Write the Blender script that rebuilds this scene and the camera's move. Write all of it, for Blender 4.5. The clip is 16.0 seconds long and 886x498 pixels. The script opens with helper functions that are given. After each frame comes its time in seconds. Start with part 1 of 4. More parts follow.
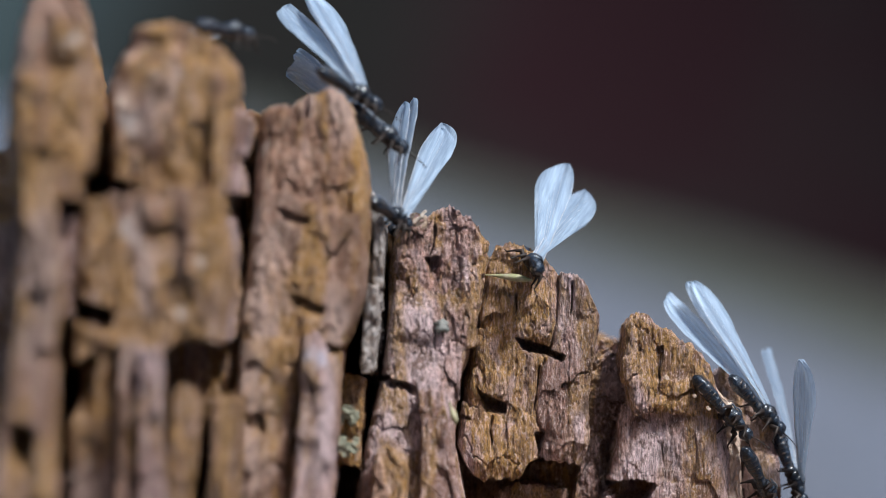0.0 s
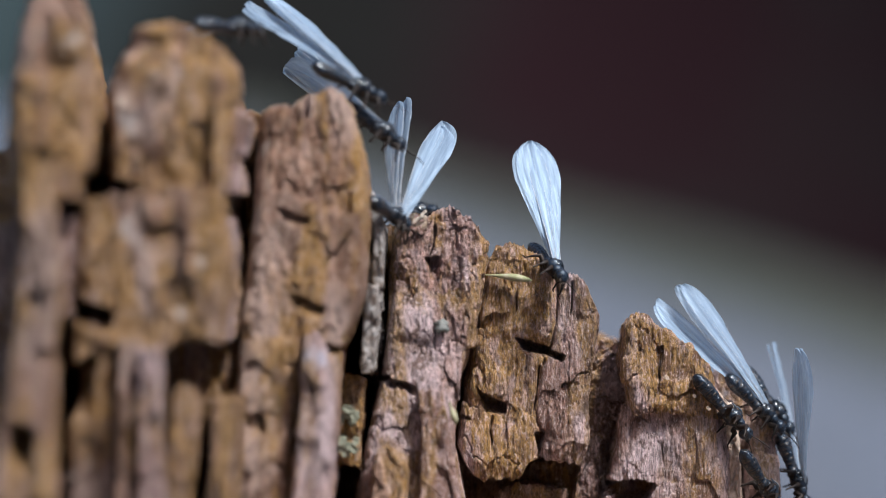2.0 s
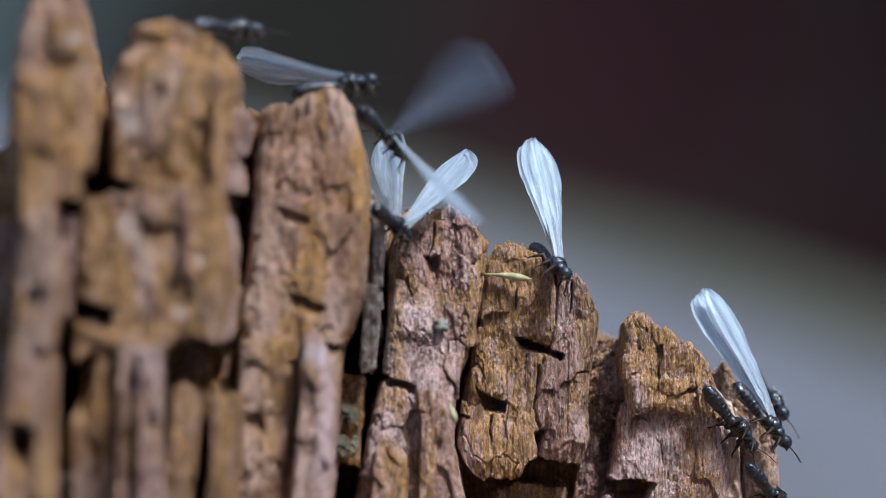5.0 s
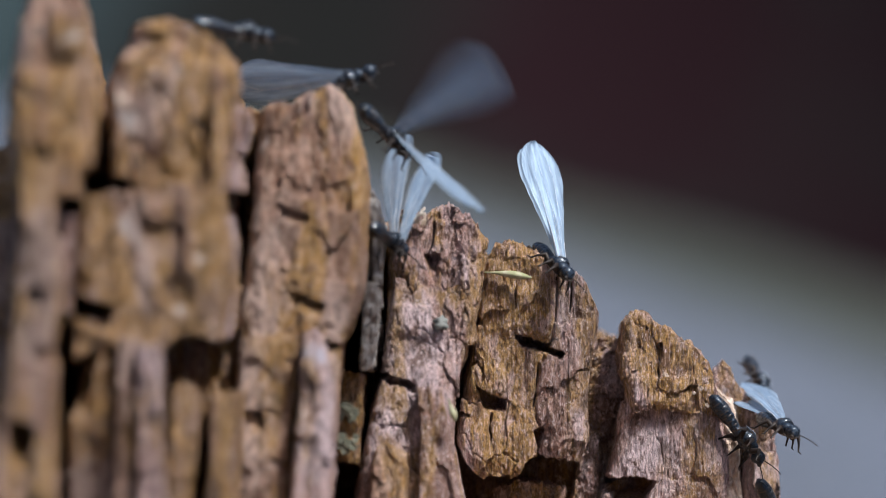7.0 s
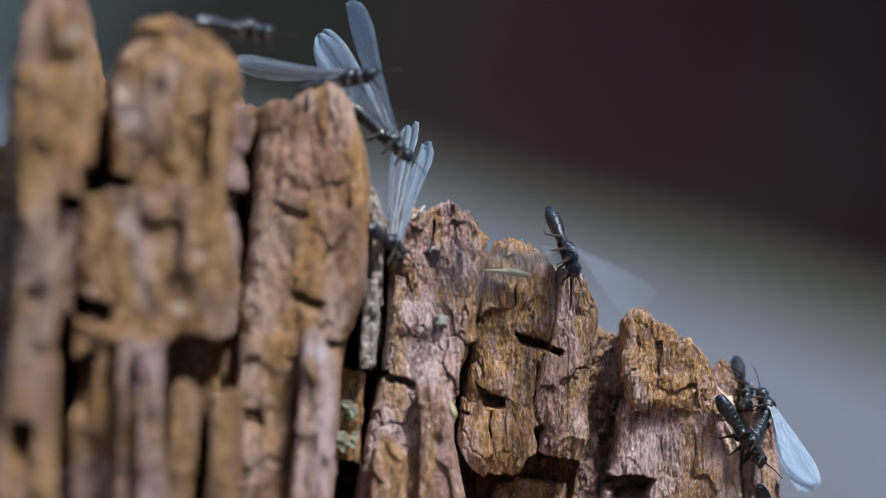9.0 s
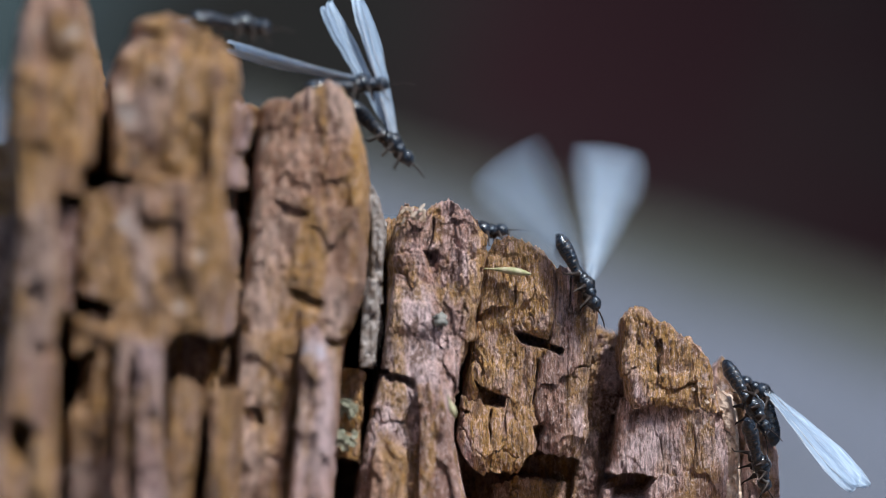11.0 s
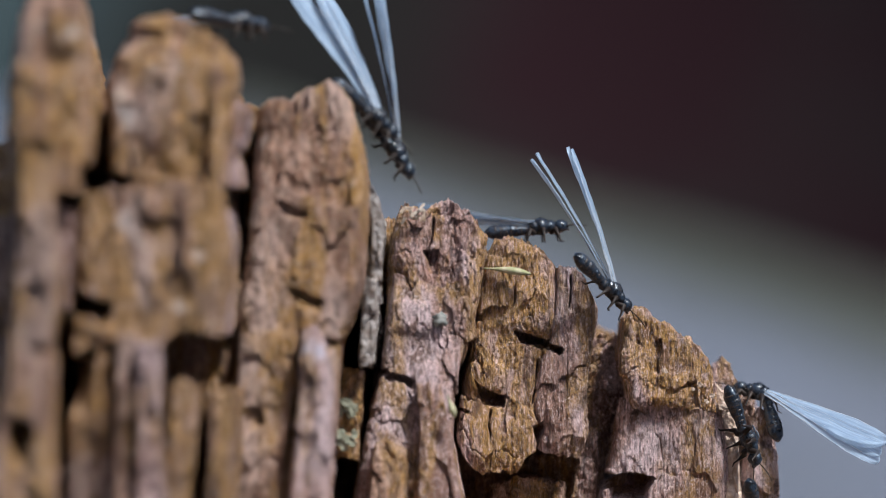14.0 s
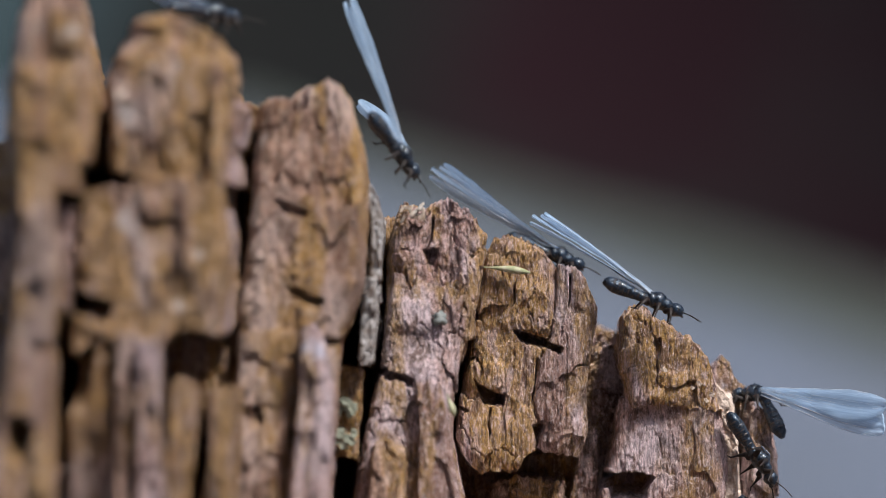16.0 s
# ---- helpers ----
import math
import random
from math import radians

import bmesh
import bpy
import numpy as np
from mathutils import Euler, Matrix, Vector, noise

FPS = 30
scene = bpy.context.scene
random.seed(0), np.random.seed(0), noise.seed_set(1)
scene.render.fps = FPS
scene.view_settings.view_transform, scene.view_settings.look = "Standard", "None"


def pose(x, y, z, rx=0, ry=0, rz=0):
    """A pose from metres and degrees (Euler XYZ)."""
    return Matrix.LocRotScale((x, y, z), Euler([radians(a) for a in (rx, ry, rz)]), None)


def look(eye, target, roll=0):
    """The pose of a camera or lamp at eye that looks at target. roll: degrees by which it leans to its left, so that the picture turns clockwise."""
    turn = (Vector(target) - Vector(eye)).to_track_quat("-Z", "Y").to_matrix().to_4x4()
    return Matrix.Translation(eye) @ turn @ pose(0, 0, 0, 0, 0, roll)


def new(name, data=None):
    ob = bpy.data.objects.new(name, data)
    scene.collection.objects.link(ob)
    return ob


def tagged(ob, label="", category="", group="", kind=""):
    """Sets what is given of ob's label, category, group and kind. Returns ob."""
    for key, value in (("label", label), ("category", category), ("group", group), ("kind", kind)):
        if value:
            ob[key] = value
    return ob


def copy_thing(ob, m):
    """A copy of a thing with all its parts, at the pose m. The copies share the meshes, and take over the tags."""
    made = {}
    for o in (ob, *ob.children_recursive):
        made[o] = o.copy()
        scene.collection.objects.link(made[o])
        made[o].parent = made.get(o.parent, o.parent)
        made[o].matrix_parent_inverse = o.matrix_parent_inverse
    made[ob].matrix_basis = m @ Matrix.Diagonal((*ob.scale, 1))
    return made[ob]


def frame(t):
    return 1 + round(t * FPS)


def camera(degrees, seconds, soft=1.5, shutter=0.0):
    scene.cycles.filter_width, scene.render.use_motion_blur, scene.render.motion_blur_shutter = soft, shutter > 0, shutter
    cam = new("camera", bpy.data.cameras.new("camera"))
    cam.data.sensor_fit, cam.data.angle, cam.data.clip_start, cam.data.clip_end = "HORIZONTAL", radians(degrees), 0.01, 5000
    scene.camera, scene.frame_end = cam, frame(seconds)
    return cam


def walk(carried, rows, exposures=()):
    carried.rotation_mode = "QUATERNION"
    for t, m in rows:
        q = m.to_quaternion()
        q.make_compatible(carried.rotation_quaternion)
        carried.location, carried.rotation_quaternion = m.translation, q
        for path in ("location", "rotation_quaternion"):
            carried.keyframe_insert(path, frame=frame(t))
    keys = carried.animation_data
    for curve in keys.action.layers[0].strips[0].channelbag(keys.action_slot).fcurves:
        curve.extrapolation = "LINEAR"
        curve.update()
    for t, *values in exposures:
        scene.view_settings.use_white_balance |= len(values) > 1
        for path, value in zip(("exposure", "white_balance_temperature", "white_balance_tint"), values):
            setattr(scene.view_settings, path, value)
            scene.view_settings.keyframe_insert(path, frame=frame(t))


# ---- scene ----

MM = 0.001

# the camera: a macro lens on a tripod whose head sinks a little during the shot
EYE = (0.0, -0.32, 0.30)
cam = camera(14.25, 16.0, soft=0.5, shutter=0.5)
cam.data.dof.use_dof = True
cam.data.dof.focus_distance = 0.3190
cam.data.dof.aperture_fstop = 14.5
cam.data.dof.aperture_blades = 0


def aim(down, right):
    """The camera's pose, turned down and to the right by so many degrees."""
    return pose(*EYE, 90 - down, 0, -right)


walk(cam, [
    (0.0, aim(0.000, 0.000)),
    (2.5, aim(0.000, 0.000)),
    (3.0, aim(0.003, 0.000)),
    (3.5, aim(0.006, 0.002)),
    (4.0, aim(0.010, 0.007)),
    (6.5, aim(0.034, 0.012)),
    (7.0, aim(0.046, 0.013)),
    (7.5, aim(0.055, 0.014)),
    (8.0, aim(0.064, 0.015)),
    (8.5, aim(0.076, 0.016)),
    (9.0, aim(0.081, 0.017)),
    (11.5, aim(0.107, 0.022)),
    (12.5, aim(0.108, 0.024)),
    (15.0, aim(0.109, 0.027)),
    (15.5, aim(0.118, 0.029)),
    (16.0, aim(0.126, 0.033)),
], exposures=[(0.0, 0.13), (16.0, 0.13)])

# ---- light: an overcast sky and a very soft, weak sun from above ----
SUN_ELEVATION, SUN_TURN = radians(56), radians(136)
world = bpy.data.worlds.new("overcast_sky")
world.use_nodes = True
scene.world = world
wn = world.node_tree.nodes
sky = wn.new("ShaderNodeTexSky")
sky.sky_type, sky.sun_disc = "NISHITA", False
sky.sun_elevation, sky.sun_rotation = SUN_ELEVATION, SUN_TURN
sky.air_density, sky.dust_density = 1.0, 3.0
world.node_tree.links.new(sky.outputs["Color"], wn["Background"].inputs["Color"])
wn["Background"].inputs["Strength"].default_value = 0.12

sun_data = bpy.data.lights.new("sun", "SUN")
sun_data.energy, sun_data.angle, sun_data.color = 5.0, radians(10), (1.0, 0.98, 0.96)
sun_lamp = new("sun", sun_data)
sun_way = Vector((math.sin(SUN_TURN) * math.cos(SUN_ELEVATION), math.cos(SUN_TURN) * math.cos(SUN_ELEVATION), math.sin(SUN_ELEVATION)))
sun_lamp.matrix_world = look(sun_way * 5, (0, 0, 0))


# ---- materials ----
class Nodes:
    """A short way to write a node material."""

    def __init__(self, name):
        self.mat = bpy.data.materials.new(name)
        self.mat.use_nodes = True
        self.tree = self.mat.node_tree
        self.bsdf = self.tree.nodes["Principled BSDF"]
        self.out = self.tree.nodes["Material Output"]

    def add(self, kind, **ins):
        n = self.tree.nodes.new("ShaderNode" + kind)
        for k, v in ins.items():
            self.put(n, k, v)
        return n

    def put(self, n, key, v):
        sock = n.inputs[int(key[1:])] if key[0] == "i" and key[1:].isdigit() else n.inputs[key.replace("_", " ")]
        if isinstance(v, bpy.types.NodeSocket):
            self.tree.links.new(v, sock)
        else:
            sock.default_value = v

    def coords(self, scale=(1, 1, 1), shift=None):
        tc = self.add("TexCoord")
        m = self.add("Mapping", Vector=tc.outputs["Object"])
        m.inputs["Scale"].default_value = scale
        if shift is not None:
            self.put(m, "Location", shift)
        return m.outputs[0]

    def noise(self, vec, scale, detail=4.0, rough=0.55, warp=0.0):
        n = self.add("TexNoise", Vector=vec, Scale=scale, Detail=detail, Roughness=rough, Distortion=warp)
        return n.outputs["Fac"]

    def ramp(self, fac, *stops):
        r = self.add("ValToRGB", Fac=fac)
        e = r.color_ramp.elements
        while len(e) < len(stops):
            e.new(0.5)
        for el, (at, c) in zip(e, stops):
            el.position = at
            el.color = (*c, 1) if isinstance(c, tuple) else (c, c, c, 1)
        return r.outputs["Color"]

    def mix(self, fac, a, b, blend="MIX"):
        m = self.add("Mix")
        m.data_type, m.blend_type = "RGBA", blend
        for idx, v in ((0, fac), (6, a), (7, b)):
            if isinstance(v, bpy.types.NodeSocket):
                self.tree.links.new(v, m.inputs[idx])
            else:
                m.inputs[idx].default_value = (*v, 1) if isinstance(v, tuple) else v
        return m.outputs[2]

    def math(self, op, a, b=0.0):
        m = self.add("Math", i0=a, i1=b)
        m.operation = op
        return m.outputs[0]

    def bump(self, height, strength, distance, under=None):
        b = self.add("Bump", Height=height, Strength=strength, Distance=distance)
        if under is not None:
            self.put(b, "Normal", under)
        return b.outputs[0]


def wood_material(name, orange=1.0, tone=(1.0, 1.0, 1.0)):
    """Brown-rotted wood: pinkish tan and ochre, fine upright grain, gritty, dark stains, pale bloom."""
    n = Nodes(name)
    info = n.add("ObjectInfo")
    cv = n.add("CombineXYZ", X=info.outputs["Random"], Y=0.0, Z=info.outputs["Random"])
    cv2 = n.add("VectorMath", i0=cv.outputs[0], i1=(0.012, 0.0, 0.02))
    cv2.operation = "MULTIPLY"
    wide = n.coords((1, 1, 0.5), cv2.outputs[0])
    zone = n.noise(wide, 150, 4, 0.6, 0.4)
    tint = n.noise(n.coords((1, 1, 0.24), cv2.outputs[0]), 260, 4, 0.6, 0.5)
    strand = n.noise(n.coords((1, 1, 0.10)), 1800, 4, 0.7, 0.1)
    grain = n.noise(n.coords((1, 1, 0.15)), 3700, 3, 0.75)
    grit = n.noise(n.coords((1, 1, 0.45)), 4300, 4, 0.85)
    base = n.ramp(zone, (0.34, (0.37, 0.185, 0.115)), (0.45, (0.62, 0.345, 0.235)), (0.52, (0.82, 0.52, 0.405)), (0.60, (1.0, 0.74, 0.65)))
    if orange > 0.5:
        base = n.mix(n.ramp(tint, (0.435, 0.0), (0.515, 0.9)), base, (0.72, 0.395, 0.08))
    else:
        base = n.mix(n.ramp(tint, (0.48, 0.0), (0.57, 0.85)), base, (0.62, 0.335, 0.075))
    mottle = n.noise(n.coords((1, 1, 0.5), (0.4, 0.2, 0.1)), 700, 4, 0.65, 0.4)
    base = n.mix(n.ramp(mottle, (0.38, 0.8), (0.47, 0.0)), base, (0.24, 0.115, 0.065))
    base = n.mix(n.ramp(mottle, (0.53, 0.0), (0.64, 0.65)), base, (0.95, 0.68, 0.58))
    base = n.mix(1.0, base, n.ramp(strand, (0.34, 0.62), (0.47, 0.9), (0.66, 1.0)), "MULTIPLY")
    base = n.mix(1.0, base, n.ramp(grain, (0.36, 0.42), (0.47, 0.85), (0.60, 1.0)), "MULTIPLY")
    base = n.mix(n.ramp(grain, (0.54, 0.0), (0.66, 0.6)), base, (0.95, 0.73, 0.60))
    base = n.mix(n.ramp(grit, (0.36, 0.85), (0.45, 0.0)), base, (0.13, 0.065, 0.04))
    base = n.mix(n.ramp(grit, (0.55, 0.0), (0.65, 0.8)), base, (1.0, 0.81, 0.69))
    stain = n.noise(wide, 120, 5, 0.7, 1.0)
    base = n.mix(n.ramp(stain, (0.61, 0.0), (0.70, 0.7)), base, (0.10, 0.06, 0.045))
    bloom = n.noise(n.coords((1, 1, 0.8), (0.3, 0.1, 0.2)), 230, 3, 0.5)
    base = n.mix(n.ramp(bloom, (0.67, 0.0), (0.73, 0.7)), base, (0.76, 0.72, 0.72))
    base = n.mix(1.0, base, tone, "MULTIPLY")
    n.put(n.bsdf, "Base_Color", base)
    n.put(n.bsdf, "Roughness", n.ramp(grain, (0.3, 0.45), (0.7, 0.7)))
    n.put(n.bsdf, "Specular_IOR_Level", 0.5)
    h = n.bump(strand, 0.8, 0.0005)
    h = n.bump(grain, 1.0, 0.0005, h)
    h = n.bump(grit, 1.0, 0.0005, h)
    n.put(n.bsdf, "Normal", h)
    return n.mat


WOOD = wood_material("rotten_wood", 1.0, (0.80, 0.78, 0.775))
# the same wood made brighter: light on the upper pillars put into its tone
WOOD_LIT = wood_material("rotten_wood_lit", 1.0, (0.98, 0.96, 0.95))
WOOD_OCHRE = wood_material("rotten_wood_ochre", 1.0, (0.96, 0.98, 1.18))
WOOD_PALE = wood_material("rotten_wood_pinkish", 0.0, (0.93, 0.98, 1.19))


def plain_material(name, colour, rough=0.5, colour2=None, scale=900, bump=0.0, metal=0.0, spec=0.5, dist=0.0001):
    n = Nodes(name)
    f = n.noise(n.coords(), scale, 4, 0.6)
    n.put(n.bsdf, "Base_Color", n.mix(n.ramp(f, (0.35, 0.0), (0.65, 1.0)), colour, colour2 or tuple(c * 0.6 for c in colour)))
    n.put(n.bsdf, "Roughness", rough)
    n.put(n.bsdf, "Metallic", metal)
    n.put(n.bsdf, "Specular_IOR_Level", spec)
    if bump:
        n.put(n.bsdf, "Normal", n.bump(f, bump, dist))
    return n.mat


def wing_material():
    """A thin milky membrane that lets part of the light through."""
    n = Nodes("wing_membrane")
    f = n.noise(n.coords((0.06, 1, 1)), 3600, 3, 0.65)
    col = n.mix(n.ramp(f, (0.35, 0.0), (0.65, 1.0)), (0.42, 0.565, 0.735), (0.31, 0.44, 0.60))
    wave = n.add("TexWave", Vector=n.coords((0.25, 1, 0.3)), Scale=1000.0, Distortion=6.0, Detail=2.0)
    wave.inputs["Detail Scale"].default_value = 1.6
    wave.bands_direction = "Y"
    lines = n.ramp(wave.outputs["Fac"], (0.05, 0.32), (0.3, 0.0))
    col = n.mix(lines, col, (0.25, 0.34, 0.47))
    n.put(n.bsdf, "Base_Color", col)
    n.put(n.bsdf, "Metallic", 0.35)
    n.put(n.bsdf, "Roughness", 0.58)
    n.put(n.bsdf, "Specular_IOR_Level", 0.7)
    n.put(n.bsdf, "Normal", n.bump(f, 0.5, 0.00008))
    tl = n.add("BsdfTranslucent", Color=col)
    tp = n.add("BsdfTransparent")
    a = n.add("MixShader", Fac=0.22, i1=n.bsdf.outputs[0], i2=tl.outputs[0])
    b = n.add("MixShader", Fac=n.ramp(f, (0.35, 0.32), (0.65, 0.46)), i1=a.outputs[0], i2=tp.outputs[0])
    n.tree.links.new(b.outputs[0], n.out.inputs["Surface"])
    return n.mat


WING = wing_material()
STUB = plain_material("wing_stub", (0.42, 0.52, 0.62), 0.3, (0.16, 0.20, 0.26), 1600)
VEIN = plain_material("wing_vein", (0.42, 0.46, 0.52), 0.5)


def cuticle_material():
    """Black, shiny shell with duller patches and an oily blue sheen partly painted in."""
    n = Nodes("insect_cuticle")
    f = n.noise(n.coords(), 1500, 3, 0.6, 0.4)
    g = n.noise(n.coords(), 4200, 3, 0.6)
    h = n.noise(n.coords(), 2600, 3, 0.65, 0.3)
    # bluish patches: the sky's sheen on the shell, put into its colour
    c = n.mix(n.ramp(f, (0.42, 0.0), (0.60, 1.0)), (0.004, 0.004, 0.005), (0.018, 0.028, 0.045))
    c = n.mix(n.ramp(h, (0.56, 0.0), (0.64, 0.7)), c, (0.050, 0.038, 0.030))
    n.put(n.bsdf, "Base_Color", c)
    n.put(n.bsdf, "Metallic", 0.0)
    n.put(n.bsdf, "Specular_IOR_Level", 0.42)
    n.put(n.bsdf, "Specular_Tint", (0.62, 0.80, 1.0, 1.0))
    n.put(n.bsdf, "Roughness", n.ramp(h, (0.35, 0.20), (0.65, 0.42)))
    n.put(n.bsdf, "Coat_Weight", n.ramp(f, (0.40, 0.6), (0.62, 0.2)))
    n.put(n.bsdf, "Coat_Roughness", 0.12)
    n.put(n.bsdf, "Normal", n.bump(g, 0.8, 0.0001))
    return n.mat


CUTICLE = cuticle_material()
BAND = plain_material("insect_soft_band", (0.05, 0.036, 0.03), 0.4, (0.02, 0.014, 0.012), 1500)
LEG = plain_material("insect_leg", (0.012, 0.010, 0.010), 0.5, (0.03, 0.02, 0.016), 1500, spec=0.25)
EYE_MAT = plain_material("insect_eye", (0.01, 0.01, 0.012), 0.12)
HUSK = plain_material("dry_husk", (0.46, 0.43, 0.31), 0.7, (0.24, 0.26, 0.13), 1100, 0.8)
WEATHERED = plain_material("weathered_fibre", (0.38, 0.37, 0.37), 0.8, (0.16, 0.12, 0.10), 1100, 0.8, dist=0.0004)
LICHEN = plain_material("grey_green_lichen", (0.36, 0.38, 0.30), 0.9, (0.20, 0.22, 0.17), 1300, 0.8)
GREY_CRUST = plain_material("grey_crust", (0.10, 0.12, 0.12), 0.9, (0.24, 0.25, 0.24), 1500, 0.8)
PALE_FLAKE = plain_material("pale_flake", (0.66, 0.54, 0.46), 0.8, (0.36, 0.26, 0.20), 1300, 0.8, dist=0.0004)
PALE_FIBRE = plain_material("pale_fibre", (0.75, 0.68, 0.60), 0.7, (0.45, 0.33, 0.24), 900, 0.6)


def ground_material():
    n = Nodes("grey_earth")
    a = n.noise(n.coords(), 3.0, 6, 0.6, 0.3)
    b = n.noise(n.coords(), 40.0, 5, 0.65)
    c = n.mix(n.ramp(a, (0.35, 0.0), (0.65, 1.0)), (0.0745, 0.0905, 0.126), (0.098, 0.119, 0.165))
    c = n.mix(n.ramp(b, (0.4, 0.0), (0.7, 0.6)), c, (0.066, 0.072, 0.08))
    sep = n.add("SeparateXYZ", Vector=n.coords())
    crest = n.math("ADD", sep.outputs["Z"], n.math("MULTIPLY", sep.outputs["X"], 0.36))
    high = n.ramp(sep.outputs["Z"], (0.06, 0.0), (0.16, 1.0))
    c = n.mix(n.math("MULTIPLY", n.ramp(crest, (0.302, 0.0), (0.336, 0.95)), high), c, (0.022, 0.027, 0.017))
    n.put(n.bsdf, "Base_Color", c)
    n.put(n.bsdf, "Roughness", 0.95)
    n.put(n.bsdf, "Normal", n.bump(b, 0.6, 0.02))
    return n.mat


def backdrop_material():
    """Dark distant woods: reddish brown with greener and bluer parts."""
    n = Nodes("distant_woods")
    a = n.noise(n.coords((1, 1, 1.6)), 0.55, 3, 0.5)
    c = n.mix(n.ramp(a, (0.40, 0.0), (0.62, 1.0)), (0.0225, 0.0115, 0.0145), (0.024, 0.0225, 0.0225))
    sep = n.add("SeparateXYZ", Vector=n.coords())
    c = n.mix(n.ramp(n.math("ADD", n.math("MULTIPLY", sep.outputs["X"], 0.25), 0.5), (0.42, 0.0), (0.56, 1.0)), (0.0155, 0.016, 0.0157), c)
    glade = n.ramp(n.math("ADD", n.math("MULTIPLY", sep.outputs["X"], -0.25), n.math("MULTIPLY", sep.outputs["Z"], 0.12)), (0.40, 0.0), (0.68, 1.0))
    c = n.mix(glade, c, (0.050, 0.078, 0.087))
    n.put(n.bsdf, "Base_Color", c)
    n.put(n.bsdf, "Roughness", 1.0)
    n.put(n.bsdf, "Specular_IOR_Level", 0.0)
    return n.mat


GROUND = ground_material()
WOODS = backdrop_material()


# ---- small tools ----
def lattice(ix, iy, iz, seed):
    h = (ix * 374761393 + iy * 668265263 + iz * 2147483647 + seed * 974634777) & 0xFFFFFFFF
    h = ((h ^ (h >> 13)) * 1274126177) & 0xFFFFFFFF
    h = ((h ^ (h >> 16)) * 2246822519) & 0xFFFFFFFF
    return ((h ^ (h >> 15)) & 0xFFFFFF) / float(0xFFFFFF) * 2 - 1


def vnoise(x, y, z, seed=0):
    """Smooth noise from -1 to 1 on arrays of places."""
    ix, iy, iz = (np.floor(a).astype(np.int64) for a in (x, y, z))
    fx, fy, fz = x - ix, y - iy, z - iz
    fx, fy, fz = (f * f * (3 - 2 * f) for f in (fx, fy, fz))
    out = 0
    for dx in (0, 1):
        for dy in (0, 1):
            for dz in (0, 1):
                w = (fx if dx else 1 - fx) * (fy if dy else 1 - fy) * (fz if dz else 1 - fz)
                out = out + w * lattice(ix + dx, iy + dy, iz + dz, seed)
    return out


def mesh_ob(name, verts, faces, mat, parent=None, label="", smooth=True):
    me = bpy.data.meshes.new(name)
    me.from_pydata(verts, [], faces)
    me.materials.append(mat)
    if smooth:
        me.polygons.foreach_set("use_smooth", [True] * len(me.polygons))
    me.update()
    ob = new(name, me)
    if parent is not None:
        ob.parent = parent
    if label:
        ob["label"] = label
    return ob


def tube(points, radii, sides=8):
    """Vertices and faces of a round tube along points, closed at both ends."""
    pts = [Vector(p) for p in points]
    verts, faces = [], []
    side = Vector((0, 1, 0.03)).normalized()
    for i, (p, r) in enumerate(zip(pts, radii)):
        d = (pts[min(i + 1, len(pts) - 1)] - pts[max(i - 1, 0)]).normalized()
        a = side - d * side.dot(d)
        a = a.normalized() if a.length > 1e-6 else d.orthogonal().normalized()
        side = a
        b = d.cross(a)
        ry, rz = r if isinstance(r, tuple) else (r, r)
        for k in range(sides):
            t = 2 * math.pi * k / sides
            verts.append(p + a * (math.cos(t) * ry) + b * (math.sin(t) * rz))
    for i in range(len(pts) - 1):
        for k in range(sides):
            k2 = (k + 1) % sides
            faces.append((i * sides + k, i * sides + k2, (i + 1) * sides + k2, (i + 1) * sides + k))
    faces.append(tuple(range(sides))[::-1])
    faces.append(tuple((len(pts) - 1) * sides + k for k in range(sides)))
    return [tuple(v) for v in verts], faces


def join(*pieces):
    verts, faces = [], []
    for v, f in pieces:
        o = len(verts)
        verts += v
        faces += [tuple(i + o for i in q) for q in f]
    return verts, faces


def scaled(vf, s=MM):
    return [(x * s, y * s, z * s) for x, y, z in vf[0]], vf[1]


# ---- the setting ----
def ground():
    """Earth with a low bank behind the stump, out to the horizon."""
    n = 300
    s = np.linspace(-1, 1, n)
    g = np.sign(s) * (np.abs(s) ** 9 * 900 + np.abs(s) * 5)
    X, Y = np.meshgrid(g, g)
    far = np.hypot(X, Y)
    ridge = 0.351 - 0.32 * X
    ridge = np.clip(ridge, 0.05, 0.39) + 0.015 * vnoise(X * 3, Y * 3, X * 0, 5)
    rise = np.exp(-((Y - 1.9) / 0.55) ** 2)
    Z = ridge * rise * np.exp(-(X / 2.5) ** 2)
    Z += np.where(far > 0.4, 0.010 * vnoise(X * 6, Y * 6, X * 0, 3), 0)
    verts = list(zip(X.ravel().tolist(), Y.ravel().tolist(), Z.ravel().tolist()))
    faces = [(j * n + i, j * n + i + 1, (j + 1) * n + i + 1, (j + 1) * n + i) for j in range(n - 1) for i in range(n - 1)]
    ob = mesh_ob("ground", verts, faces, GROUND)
    tagged(ob, "bare grey earth with a low bank", "ground", kind="structure")


